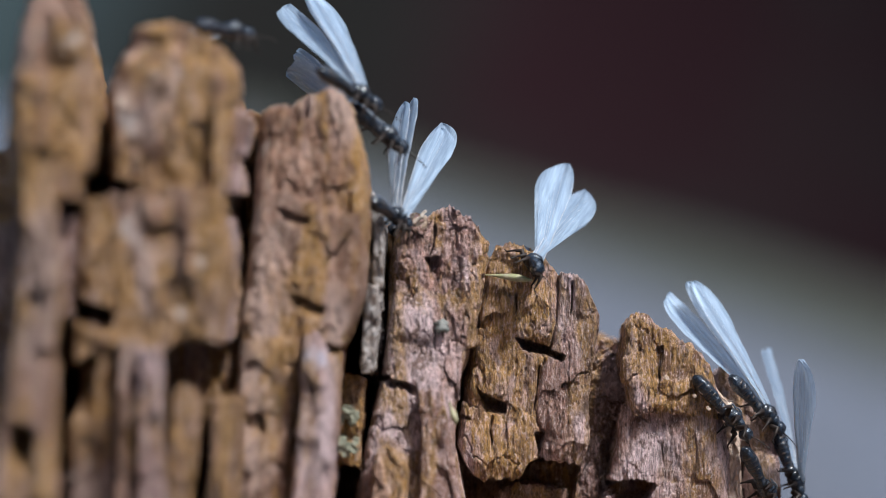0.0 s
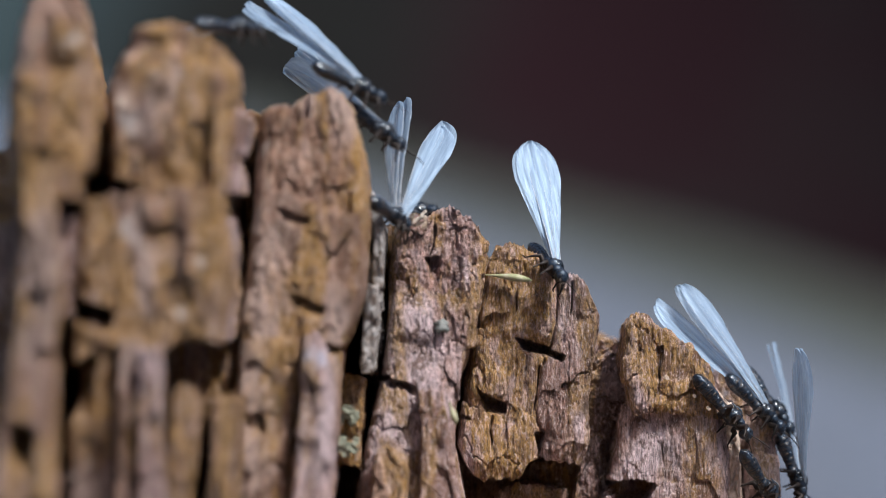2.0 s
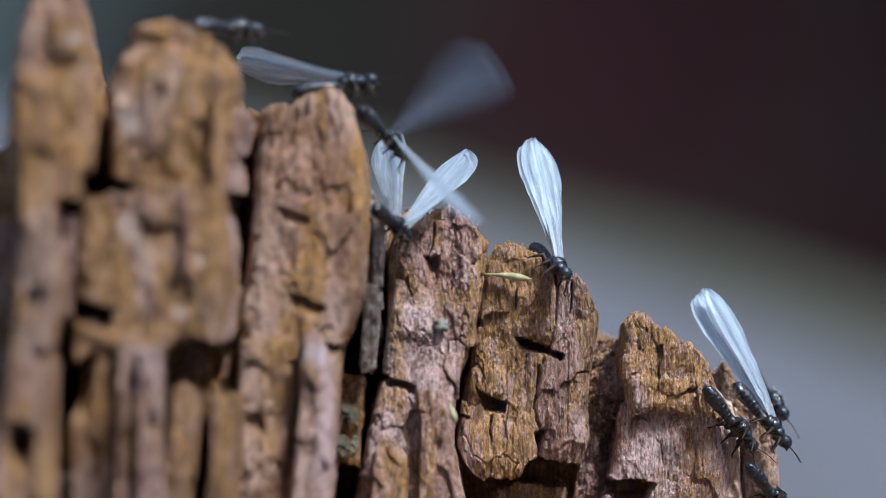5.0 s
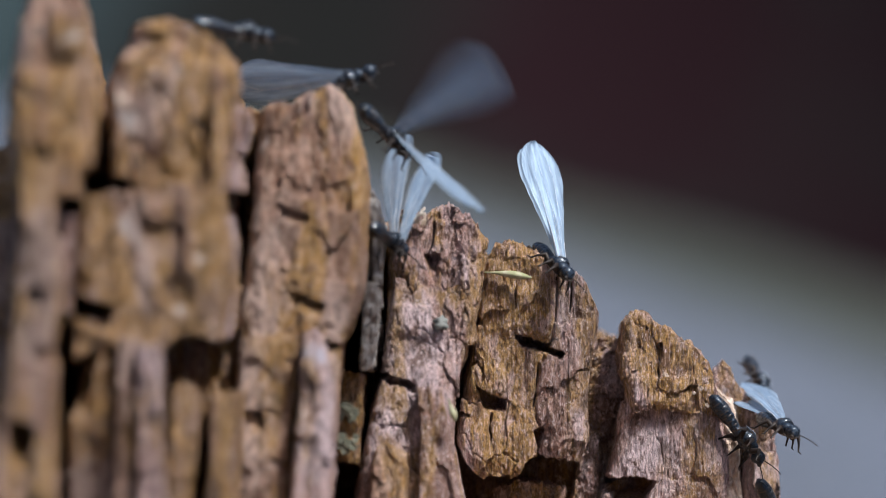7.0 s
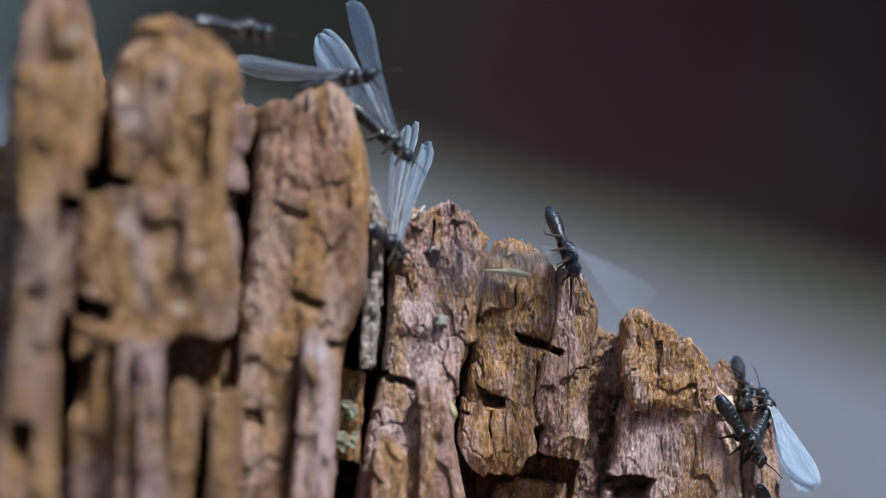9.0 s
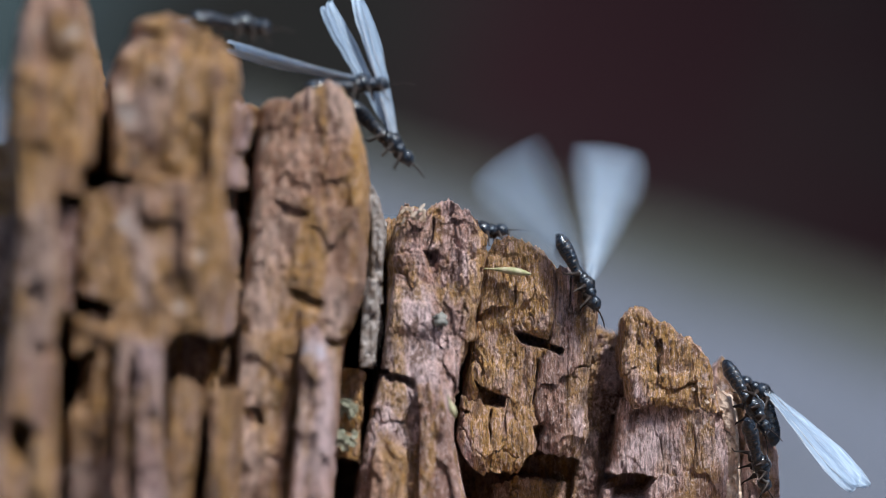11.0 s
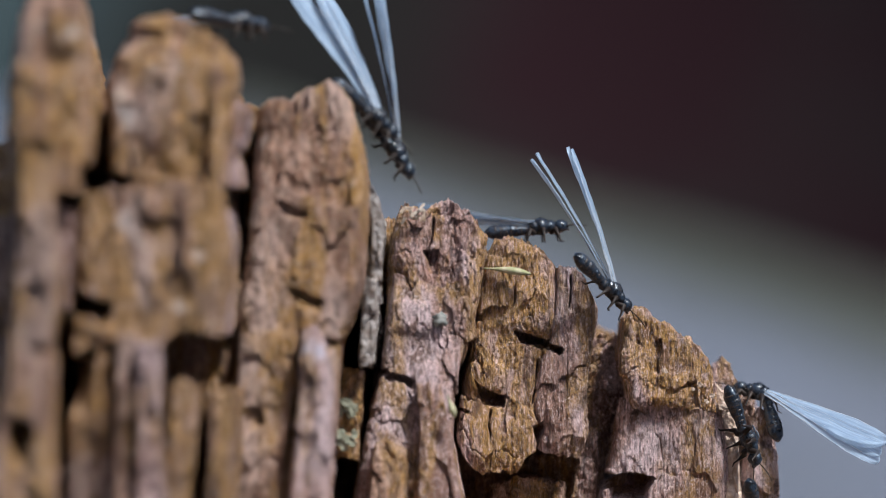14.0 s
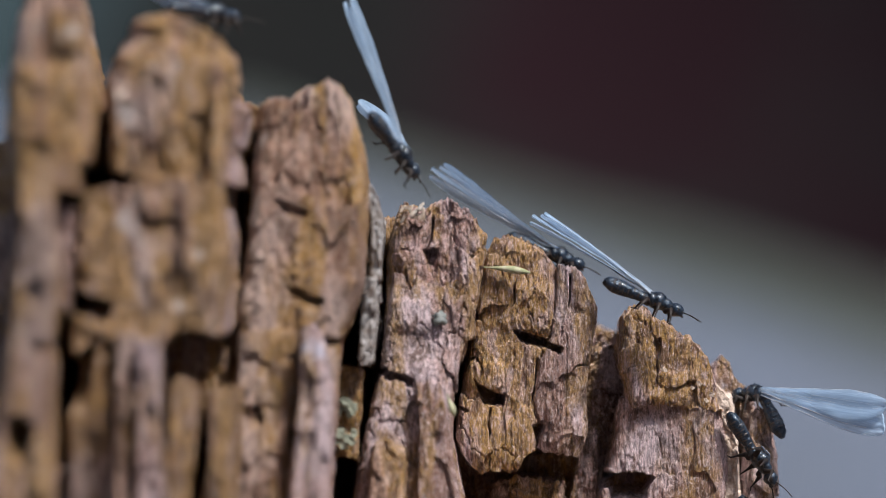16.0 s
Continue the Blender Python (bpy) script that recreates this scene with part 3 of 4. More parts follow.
block((10.12, 10.08, 9.92, 9.72, 8.71, 8.35, 8.0, 7.9, 7.89), (13.96, 13.96, 13.97, 13.73, 13.3, 13.06, 12.97, 13.03, 12.4), (297.62, 297.67, 297.71, 297.67, 297.58, 297.38, 296.82, 296.26, 295.35, 294.39), (281.84, 281.25, 281.03, 280.83, 280.63), -2.75, 36, 521, rough=0.75, step=0.065, mat=WOOD_PALE, cell=(3.0, 6.0), ragged=1.2, notches=((10.12, 290.84, 2.23, 0.81, 2.2, 0.3), (8.5, 283.56, 1.52, 2.33, 1.6, 0),), splits=((11.63, 297.02, 11.43, 293.98),), knobs=((11.23, 283.46, 3.34, 4.25, 0.5),))
# the hollow below it
block((0.31, 0.4, 0.48, 0.57, 0.66, 0.74, 0.83), (13.27, 13.01, 12.75, 12.49, 12.23, 11.97, 11.71), (281.4, 280.57, 279.75, 280.1, 280.75, 281.4), (273.11, 273.11, 273.11), 5, 24, 126, rough=1.1, step=0.12, crumbly=0.5)
block((4.9, 4.55, 4.31, 4.08, 3.84, 3.6, 3.37), (11.02, 11.02, 11.02, 11.02, 11.02, 11.02, 11.02), (278.01, 278.4, 278.79, 278.63, 278.42, 278.21), (273.52, 273.52, 273.52), 0, 14, 72, rough=1, step=0.1, crumbly=0.4)
block((12.57, 12.55, 12.27, 11.98, 11.69, 11.41, 11.12), (14.32, 14.32, 14.3, 14.27, 14.25, 14.23, 14.21), (282.54, 282.71, 282.89, 283.06), (273.27, 273.27, 273.27), 3, 14, 777, rough=0.9, step=0.1, crumbly=0.35, mat=WOOD_PALE)
# crumbling wood in the gap
block((13.58, 13.41, 13.28, 13.15, 13.01, 12.88, 12.75), (17.0, 16.87, 16.77, 16.67, 16.57, 16.47, 16.37), (289.69, 290.29, 290.8, 290.54, 290.28, 289.97, 289.57, 289.17), (273.11, 273.11, 273.11), 5, 20, 661, rough=1, step=0.07, crumbly=1.1, mat=WOOD_PALE)
block((14.29, 14.29, 14.2, 14.15, 14.11, 14.08, 14.08), (16.16, 16.21, 16.25, 16.3, 16.34, 16.37, 16.37), (291.08, 291.25, 291.42, 291.46, 291.38, 291.29), (289.1, 289.1, 289.1), 7, 10, 676, mat=WOOD_PALE, step=0.08, crumbly=0.5)
block((12.91, 12.87, 12.83, 12.79, 12.75, 12.71, 12.71), (14.15, 14.15, 14.21, 14.23, 14.25, 14.28, 14.3), (285.79, 286.0, 286.21, 286.15, 285.81, 285.48), (282.49, 282.23, 281.97), 4, 10, 332, step=0.08, crumbly=0.6, mat=WOOD_PALE)
# the sixth pillar
block((16.29, 16.31, 16.13, 16.0, 15.92, 16.44, 16.55, 16.7), (24.95, 24.95, 24.95, 24.95, 24.95, 24.95, 25.15, 25.45), (293.33, 293.91, 293.78, 293.12, 292.5, 291.96, 291.35, 290.66, 289.63, 287.32), (285.39, 285.22, 285.14, 285.38, 285.1, 284.88, 284.88, 284.88, 284.88), -0.7, 34, 441, rough=1.0, step=0.065, mat=WOOD_OCHRE, cell=(2.2, 3.2), ragged=1.2, crumbly=0.12, knobs=((19.65, 286.81, 5.6, 3.05, 0.5),))
block((16.19, 15.58, 15.45, 15.1, 14.63, 14.27, 13.92, 13.56), (25.38, 25.79, 26.03, 26.21, 26.23, 26.26, 26.28, 26.31), (285.98, 285.98, 285.98, 285.98), (273.54, 273.54, 273.54), -0.2, 34, 512, rough=0.75, step=0.065, mat=WOOD_PALE, cell=(2.8, 5.0), notches=((16.72, 279.04, 5.1, 3.06, 5, 0.1),))
block((23.29, 24.09, 24.75, 24.79, 24.84, 24.88, 24.93), (25.75, 26.56, 26.76, 26.86, 26.97, 27.07, 27.18), (286.77, 286.99, 287.22, 286.93, 286.44, 285.95), (273.49, 273.49, 273.49), 0.4, 20, 733, rough=1, step=0.08, mat=PALE_FLAKE, crumbly=0.25)
block((25.05, 25.05, 24.97, 24.92, 24.86, 24.85, 24.85), (26.4, 26.49, 26.68, 26.87, 27.07, 27.13, 27.13), (288.2, 288.59, 288.97, 289.16, 288.89, 288.62), (285.5, 285.5, 285.5), 6, 12, 118, rough=0.9, step=0.1, mat=WOOD_PALE, crumbly=0.3)
# chips at the outer edge
block((28.16, 27.99, 27.81, 27.64, 27.47, 27.3, 27.13), (30.33, 30.41, 30.52, 30.62, 30.73, 30.84, 30.95), (283.96, 284.31, 284.65, 284.47, 283.96, 283.44), (273.23, 273.23, 273.23), 3.5, 20, 188, rough=1.1, step=0.12, mat=WOOD_PALE, ragged=1.5)
block((25.57, 25.53, 25.47, 25.42, 25.37, 25.31, 25.26), (28.9, 28.96, 29.05, 29.14, 29.24, 29.33, 29.42), (287.06, 287.22, 287.29, 286.7, 286.1, 285.5), (273.02, 273.02, 273.02), 6, 20, 414, rough=1.1, step=0.1, mat=WOOD_PALE, crumbly=0.3)
# the core of the stump
block((-39.02, -40.96, -41.22, -41.48, -41.74, -41.99, -42.25), (-4.53, -4.53, -4.53, 12.09, 17.15, 22.21, 27.27), (302.21, 303.72, 305.23, 303.5, 298.54, 293.59), (272.03, 272.03, 272.03), 18, 40, 222, step=0.8, cell=(6.0, 12.0))
block((-5.13, -5.44, -5.92, -6.4, -6.89, -7.37, -7.85), (13.41, 13.41, 17.55, 20.06, 22.57, 25.08, 27.59), (299.51, 297.98, 296.46, 294.82, 293.07, 291.33), (271.7, 271.7, 271.7), 22, 30, 230, step=0.8, cell=(6.0, 12.0))
# the foot of the stump, down to the earth
block((-62.0, -66.0, -74.0), (34.0, 38.0, 48.0), (273.0, 274.0, 273.0), (-6.0, -6.0), -34.0, 96.0, 977, rough=2.2, step=1.4, name="stump_foot", cell=(9.0, 30.0), fall=14.0)


# ---- small things on the wood ----
def husk(name, a, b, fat, mat, label, bend=0.4):
    """A pointed dry seed husk from a to b, in millimetres."""
    a, b = Vector(a), Vector(b)
    pts, rad = [], []
    for i in range(15):
        q = i / 14
        p = a.lerp(b, q)
        p.z += bend * math.sin(q * 3.1)
        pts.append(tuple(p))
        rad.append((fat * (0.12 + 0.88 * math.sin(min(1, max(0, (q - 0.1) / 0.9)) ** 1.5 * math.pi)) + 0.03, fat * 0.7 * (0.1 + 0.9 * math.sin(min(1, max(0, (q - 0.1) / 0.9)) ** 1.5 * math.pi)) + 0.03))
    vf = tube(pts, rad, 10)
    ob = mesh_ob(name, *scaled(vf), mat)
    return tagged(ob, label, "seed husk")


def flake(x, y, z, w, h, turn, mat, name="flake"):
    """A thin curled chip of wood or crust on the face of the stump."""
    n = 6
    verts, faces = [], []
    for k in (0, 1):
        for j in range(n + 1):
            for i in range(n + 1):
                u, v = i / n - 0.5, j / n - 0.5
                f = 1 - 0.5 * abs(v)
                px = u * w * f + 0.08 * w * math.sin(7 * v + x)
                pz = v * h + 0.06 * h * math.sin(9 * u + z)
                py = -0.25 * w * (u * u) * 2 + 0.05 * math.sin(11 * u + 8 * v) + 0.09 * k
                c, s = math.cos(turn), math.sin(turn)
                verts.append((x + px * c - pz * s, y + py, z + px * s + pz * c))
    m = (n + 1) ** 2
    for j in range(n):
        for i in range(n):
            a = j * (n + 1) + i
            q = (a, a + 1, a + n + 2, a + n + 1)
            faces.append(q)
            faces.append(tuple(t + m for t in q)[::-1])
    ring = list(range(n + 1)) + [(j + 1) * (n + 1) - 1 for j in range(1, n + 1)] + [n * (n + 1) + i for i in range(n - 1, -1, -1)] + [j * (n + 1) for j in range(n - 1, 0, -1)]
    for a, b in zip(ring, ring[1:] + ring[:1]):
        faces.append((b, a, a + m, b + m))
    return mesh_ob(name, *scaled((verts, faces)), mat, stump)


def lump(x, y, z, r, mat, name, seed, parent=None):
    """A rough little lump."""
    n, verts, faces = 12, [], []
    for j in range(n + 1):
        t = math.pi * j / n
        for i in range(2 * n):
            p = math.pi * i / n
            v = Vector((math.sin(t) * math.cos(p), math.sin(t) * math.sin(p), math.cos(t)))
            k = r * (1 + 0.6 * noise.noise(v * 1.6 + Vector((seed, 0, 0))) + 0.4 * noise.noise(v * 4 + Vector((0, seed, 0))))
            verts.append((x + v.x * k * 1.2, y + v.y * k * 0.7, z + v.z * k))
    for j in range(n):
        for i in range(2 * n):
            i2 = (i + 1) % (2 * n)
            faces.append((j * 2 * n + i, (j + 1) * 2 * n + i, (j + 1) * 2 * n + i2, j * 2 * n + i2))
    return mesh_ob(name, *scaled((verts, faces)), mat, parent)


husk("seed_husk", (3.59, -3.2, 297.68), (7.96, -4.2, 297.18), 0.46, HUSK, "dry greenish-yellow grass husk caught on the stump", bend=0.1)
husk("seed_husk", (0.54, -12.2, 286.74), (1.17, -12.2, 284.78), 0.42, HUSK, "small pale yellow husk stuck to the stump", bend=0.0)
lump(-0.15, -8.0, 293.2, 0.55, GREY_CRUST, "grey_crust", 3.0, stump)
flake(20.06, -1.70, 288.44, 0.6, 0.35, -0.48, PALE_FLAKE)
flake(23.23, -1.50, 287.21, 0.55, 0.4, -0.71, PALE_FLAKE)
flake(24.36, -1.30, 286.19, 0.5, 0.4, -0.19, PALE_FLAKE)
flake(22.62, -1.40, 286.8, 0.4, 0.3, -0.62, PALE_FLAKE)
flake(23.86, -1.30, 285.68, 0.5, 0.3, -0.78, PALE_FLAKE)
flake(25.58, -0.80, 284.22, 0.5, 0.4, -0.18, PALE_FLAKE)
flake(-1.53, -7.04, 302.11, 0.28, 0.61, 0.11, PALE_FIBRE)
flake(-2.94, -7.57, 302.92, 0.28, 0.61, 1.28, PALE_FIBRE)
flake(-1.72, -7.01, 302.1, 0.28, 0.60, -0.57, PALE_FIBRE)
flake(-2.17, -6.97, 302.2, 0.28, 0.94, -1.24, PALE_FIBRE)
flake(-2.21, -7.25, 302.27, 0.28, 0.59, -0.08, PALE_FIBRE)
flake(-3.35, -6.96, 301.93, 0.28, 0.77, -0.60, PALE_FIBRE)
flake(-1.55, -6.94, 302.4, 0.28, 0.92, 0.03, PALE_FIBRE)
flake(-2.64, -7.31, 302.37, 0.28, 0.58, -0.58, PALE_FIBRE)
flake(-1.76, -7.61, 303.09, 0.28, 0.81, -0.66, PALE_FIBRE)
flake(-2.37, -7.38, 302.53, 0.28, 1.00, -0.91, PALE_FIBRE)
flake(-2.64, -7.14, 302.88, 0.28, 0.64, -0.43, PALE_FIBRE)
flake(-1.9, -7.20, 302.73, 0.28, 0.95, -1.20, PALE_FIBRE)
flake(-3.41, -7.04, 302.85, 0.28, 0.81, -0.79, PALE_FIBRE)
flake(-2.82, -7.28, 302.92, 0.28, 0.52, 0.59, PALE_FIBRE)
flake(-19.19, -39.4, 298.93, 0.9, 0.9, 0.40, PALE_FLAKE, "pale_fungus_patch")
flake(-20.75, -39.4, 294.9, 0.9, 0.9, 0.45, PALE_FLAKE, "pale_fungus_patch")
flake(-25.45, -38.3, 311.67, 0.9, 0.9, 0.23, PALE_FLAKE, "pale_fungus_patch")
flake(-8.27, -10.85, 282.77, 0.90, 0.74, -0.77, LICHEN, "lichen")
flake(-8.46, -10.85, 285.98, 0.60, 0.94, 0.99, LICHEN, "lichen")
flake(-8.32, -10.95, 286.01, 0.60, 0.60, -0.81, LICHEN, "lichen")
flake(-7.73, -11.07, 285.53, 0.87, 0.78, 1.47, LICHEN, "lichen")
flake(-8.47, -10.71, 282.22, 0.82, 0.87, -0.02, LICHEN, "lichen")
flake(-8.96, -10.58, 285.22, 0.86, 0.96, -0.49, LICHEN, "lichen")
flake(-8.07, -10.71, 282.66, 0.83, 0.76, 0.46, LICHEN, "lichen")
flake(-8.02, -10.55, 284.97, 0.88, 0.54, 1.41, LICHEN, "lichen")
flake(-7.58, -11.07, 283.23, 0.86, 0.56, 1.41, LICHEN, "lichen")
flake(-8.05, -11.00, 285.88, 0.75, 0.78, 0.74, LICHEN, "lichen")
flake(-7.64, -11.10, 285.19, 0.87, 0.51, 1.13, LICHEN, "lichen")
flake(-8.92, -10.63, 282.62, 0.85, 0.78, 1.14, LICHEN, "lichen")
flake(-8.79, -10.90, 283.22, 0.86, 0.89, -0.09, LICHEN, "lichen")
flake(-8.27, -11.08, 286.03, 0.74, 0.74, 1.09, LICHEN, "lichen")
flake(-8.14, -10.88, 285.54, 0.81, 0.76, -1.47, LICHEN, "lichen")
flake(-7.78, -11.05, 282.54, 0.72, 0.69, 0.86, LICHEN, "lichen")


# ---- the winged termites ----
ABDOMEN = (0.56, 0.48, 0.48, 0.55, 0.62, 0.68, 0.71, 0.69, 0.56, 0.25)


def termite(name="winged_termite"):
    """A winged termite in millimetres, head towards +X, back up; the root sits at the middle of the thorax."""
    root = new(name)

    def p(n, vf, mat, parent=root, label=""):
        if mat is CUTICLE:
            vf = [tuple(Vector(v) * (1 + 0.03 * noise.noise(Vector(v) * 2.3)) + 0.07 * noise.noise_vector(Vector(v) * 2.6)) for v in vf[0]], vf[1]
        return mesh_ob(n, *scaled(vf), mat, parent, label)

    # abdomen: dark plates with pale bands between them
    xs, rs = [], []
    for i in range(9):
        for f, k in ((0.0, 0.97), (0.25, 1.0), (0.75, 1.0), (0.97, 0.985)):
            xs.append(-0.9 - (i + f) * 0.48)
            prof = ABDOMEN[i]
            nxt = ABDOMEN[i + 1]
            rs.append((prof + (nxt - prof) * f) * k)
    ab = p("abdomen", tube([(x, 0, -0.12 - 0.02 * (x + 0.9) ** 2 * 0.3) for x in xs], [(r * 1.05, r * 0.98) for r in rs], 24), CUTICLE)
    for i in range(1, 8):
        x = -0.9 - i * 0.48
        r = ABDOMEN[i] * 0.985
        z = -0.12 - 0.006 * (x + 0.9) ** 2
        p("soft_band", tube([(x + 0.07, 0, z), (x - 0.07, 0, z)], [(r * 1.05, r * 0.98)] * 2, 16), BAND, ab)
    # thorax in three plates
    p("thorax", tube([(1.25, 0, 0.05), (1.2, 0, 0.06), (0.9, 0, 0.1), (0.55, 0, 0.08), (0.48, 0, 0.05), (0.4, 0, 0.08), (0.0, 0, 0.12), (-0.35, 0, 0.06), (-0.42, 0, 0.02), (-0.5, 0, 0.03), (-0.8, 0, 0.0), (-1.0, 0, -0.08)],
                     [0.3, (0.52, 0.42), (0.68, 0.56), (0.70, 0.62), (0.66, 0.60), (0.80, 0.74), (0.90, 0.84), (0.84, 0.78), (0.76, 0.71), (0.78, 0.71), (0.74, 0.68), (0.55, 0.5)], 16), CUTICLE)
    # head with eyes, jaws, feelers
    hd = p("head", tube([(1.2, 0, 0.02), (1.35, 0, 0.02), (1.6, 0, 0.04), (1.9, 0, 0.02), (2.15, 0, -0.08), (2.35, 0, -0.2), (2.42, 0, -0.26)],
                        [0.26, (0.5, 0.46), (0.68, 0.64), (0.70, 0.64), (0.58, 0.52), (0.34, 0.3), 0.08], 16), CUTICLE)
    for s in (-1, 1):
        p("eye", tube([(1.86, s * 0.50, 0.1), (1.86, s * 0.58, 0.1), (1.86, s * 0.66, 0.1), (1.86, s * 0.69, 0.1)], [0.2, 0.19, 0.12, 0.03], 10), EYE_MAT, hd)
        p("jaw", tube([(2.25, s * 0.2, -0.2), (2.45, s * 0.22, -0.32), (2.58, s * 0.06, -0.38)], [0.12, 0.1, 0.02], 8), BAND, hd)
        pts, rad = [], []
        for i in range(15):
            for f, k in ((0, 0.7), (0.5, 1.15), (0.9, 0.7)):
                q = (i + f) / 15
                pts.append((2.1 + 2.0 * q, s * (0.35 + 1.3 * q), -0.02 + 0.5 * q - 0.55 * q * q))
                rad.append(0.062 * k * (1 - 0.25 * q))
        p("antenna", tube(pts, rad, 6), LEG, hd)
    # legs
    for s in (-1, 1):
        for x, sweep, reach in ((0.8, 0.8, 1.35), (0.05, 0.1, 1.45), (-0.6, -0.9, 1.75)):
            k = (x + sweep * 0.55, s * (0.5 + reach * 0.42), -0.15)
            pts = [(x, s * 0.3, -0.35), (x + sweep * 0.2, s * 0.62, -0.45), k, (x + sweep * 0.85, s * (0.5 + reach * 0.62), -0.75), (x + sweep * 1.05, s * (0.5 + reach * 0.75), -1.3), (x + sweep * 1.4, s * (0.5 + reach * 0.9), -1.38)]
            p("leg", tube(pts, [0.2, 0.27, 0.24, 0.10, 0.075, 0.04], 8), LEG)
    return root


def wing(root, name, length, broad, side, seed):
    """A long rounded wing along +X of its own space, hinge at the origin, with a few veins."""
    nl, nw = 40, 8
    verts, faces = [], []
    for i in range(nl + 1):
        q = 1 - (1 - i / nl) ** 1.7
        w = broad * (0.13 + 0.87 * min(1, q * 1.45) ** 0.9) * (max(0.0, 1 - max(0, (q - 0.72) / 0.28) ** 2.2)) ** 0.5
        lead = 0.30 + 0.05 * math.sin(q * 3)
        for j in range(nw + 1):
            c = j / nw
            yy = side * ((c - lead) * w + 0.03 * broad * math.sin(q * 2.5))
            zz = 0.02 * length * math.sin(q * 3.0) * 0.7 + 0.06 * broad * math.sin(c * 9 + seed) * q - 0.12 * broad * (c - 0.5) ** 2
            zz += 0.05 * vnoise(np.array([q * 14.0]), np.array([c * 3.0]), np.array([0.0]), seed)[0]
            verts.append((q * length, yy, zz))
    for i in range(nl):
        for j in range(nw):
            a = i * (nw + 1) + j
            faces.append((a, a + 1, a + nw + 2, a + nw + 1))
    ob = mesh_ob(name, *scaled((verts, faces)), WING, root)
    for c0, c1, q1, r in ((0.02, 0.03, 0.9, 0.055), (0.12, 0.10, 0.93, 0.04), (0.35, 0.42, 0.93, 0.018), (0.5, 0.72, 0.85, 0.016), (0.62, 0.95, 0.6, 0.016), (0.42, 0.58, 0.93, 0.016)):
        pts = []
        for k in range(14):
            q = q1 * k / 13
            c = c0 + (c1 - c0) * q / q1
            i, j = min(nl, (1 - (1 - q) ** (1 / 1.7)) * nl), c * nw
            a = verts[int(i) * (nw + 1) + int(j)]
            b = verts[min(nl, int(i) + 1) * (nw + 1) + min(nw, int(j) + 1)]
            fi, fj = i - int(i), j - int(j)
            pts.append((a[0] + (b[0] - a[0]) * fi, a[1] + (b[1] - a[1]) * fj, a[2] + 0.015))
        mesh_ob("vein", *scaled(tube(pts, [r * (1 - 0.5 * k / 13) for k in range(14)], 6)), VEIN, ob)
    return ob


def winged_termite():
    root = termite()
    for name, length, broad, side, x in (("forewing", 14.4, 3.0, 1, 0.15), ("forewing", 14.4, 3.0, -1, 0.15), ("hindwing", 13.5, 2.9, 1, -0.55), ("hindwing", 13.5, 2.9, -1, -0.55)):
        w = wing(root, name, length, broad, side, int(x * 10) + 5)
        w.location = (x * MM, side * 0.45 * MM, 0.45 * MM)
        w.rotation_mode = "QUATERNION"
        w.rotation_quaternion = Euler((0, radians(8), math.pi - side * 0.06)).to_quaternion()
    return root


def wingless_termite():
    """A termite that has shed its wings: only four short stubs are left."""
    root = termite("wingless_termite")
    for side in (-1, 1):
        for x, long in ((0.25, 0.85), (-0.45, 0.7)):
            y, z = side * 0.42, (0.86 if x > 0 else 0.68)
            pts = [(x, y, z - 0.06), (x - long * 0.4, y + side * 0.06, z + 0.02), (x - long * 0.8, y + side * 0.05, z), (x - long, y + side * 0.02, z - 0.03)]
            mesh_ob("wing_stub", *scaled(tube(pts, [(0.1, 0.05), (0.2, 0.05), (0.17, 0.04), (0.05, 0.03)], 8)), STUB, root, "pale blue-grey stub of a shed wing")
    return root


def body(x, y, z, pitch, yaw=0, roll=0):
    """A pose in millimetres: head to the right at 0, pitch lifts it, yaw turns it away from the viewer."""
    return pose(x * MM, y * MM, z * MM, 0, -pitch, 0) @ pose(0, 0, 0, 0, 0, yaw) @ pose(0, 0, 0, roll)


# ---- the cast ----
MODEL = winged_termite()
tagged(MODEL, "", "termite", group="winged termites")
BARE = wingless_termite()
tagged(BARE, "", "termite", group="wingless termites")
used = []


def another(model, label):
    """The model itself the first time, a copy of it after that."""
    ob = copy_thing(model, Matrix()) if model in used else model
    used.append(model)
    return tagged(ob, label)


edge_termite = another(MODEL, "black winged termite with folded wings on the top of a pillar")
crest_termite = another(MODEL, "black winged termite with raised bluish-white wings on the crest")
climbing_termite = another(MODEL, "black winged termite climbing down the side of a pillar")
crevice_termite = another(MODEL, "black winged termite with upright bluish-white wings in a crevice")
summit_termite = another(MODEL, "black winged termite with tall milky wings on a block's top")
follower_termite = another(MODEL, "dark winged termite with grey folded wings following another")
turning_termite = another(MODEL, "black winged termite with long white wings on the outer slope")
leaving_termite = another(MODEL, "black winged termite with pale upright wings, about to fly off")
descending_termite = another(BARE, "shiny blue-black wingless termite crawling on the slope")
lower_termite = another(BARE, "blue-black wingless termite crawling below another one")
second_descending_termite = another(BARE, "blue-black wingless termite behind the edge of the slope")


def blend(keys, t):
    """The numbers of a key between two keys."""
    for a, b in zip(keys, keys[1:]):
        if t <= b[0]:
            f = max(0.0, (t - a[0]) / (b[0] - a[0]))
            return [t] + [tuple(p + (q - p) * f for p, q in zip(u, v)) for u, v in zip(a[1:], b[1:])]
    return [t] + list(keys[-1][1:])


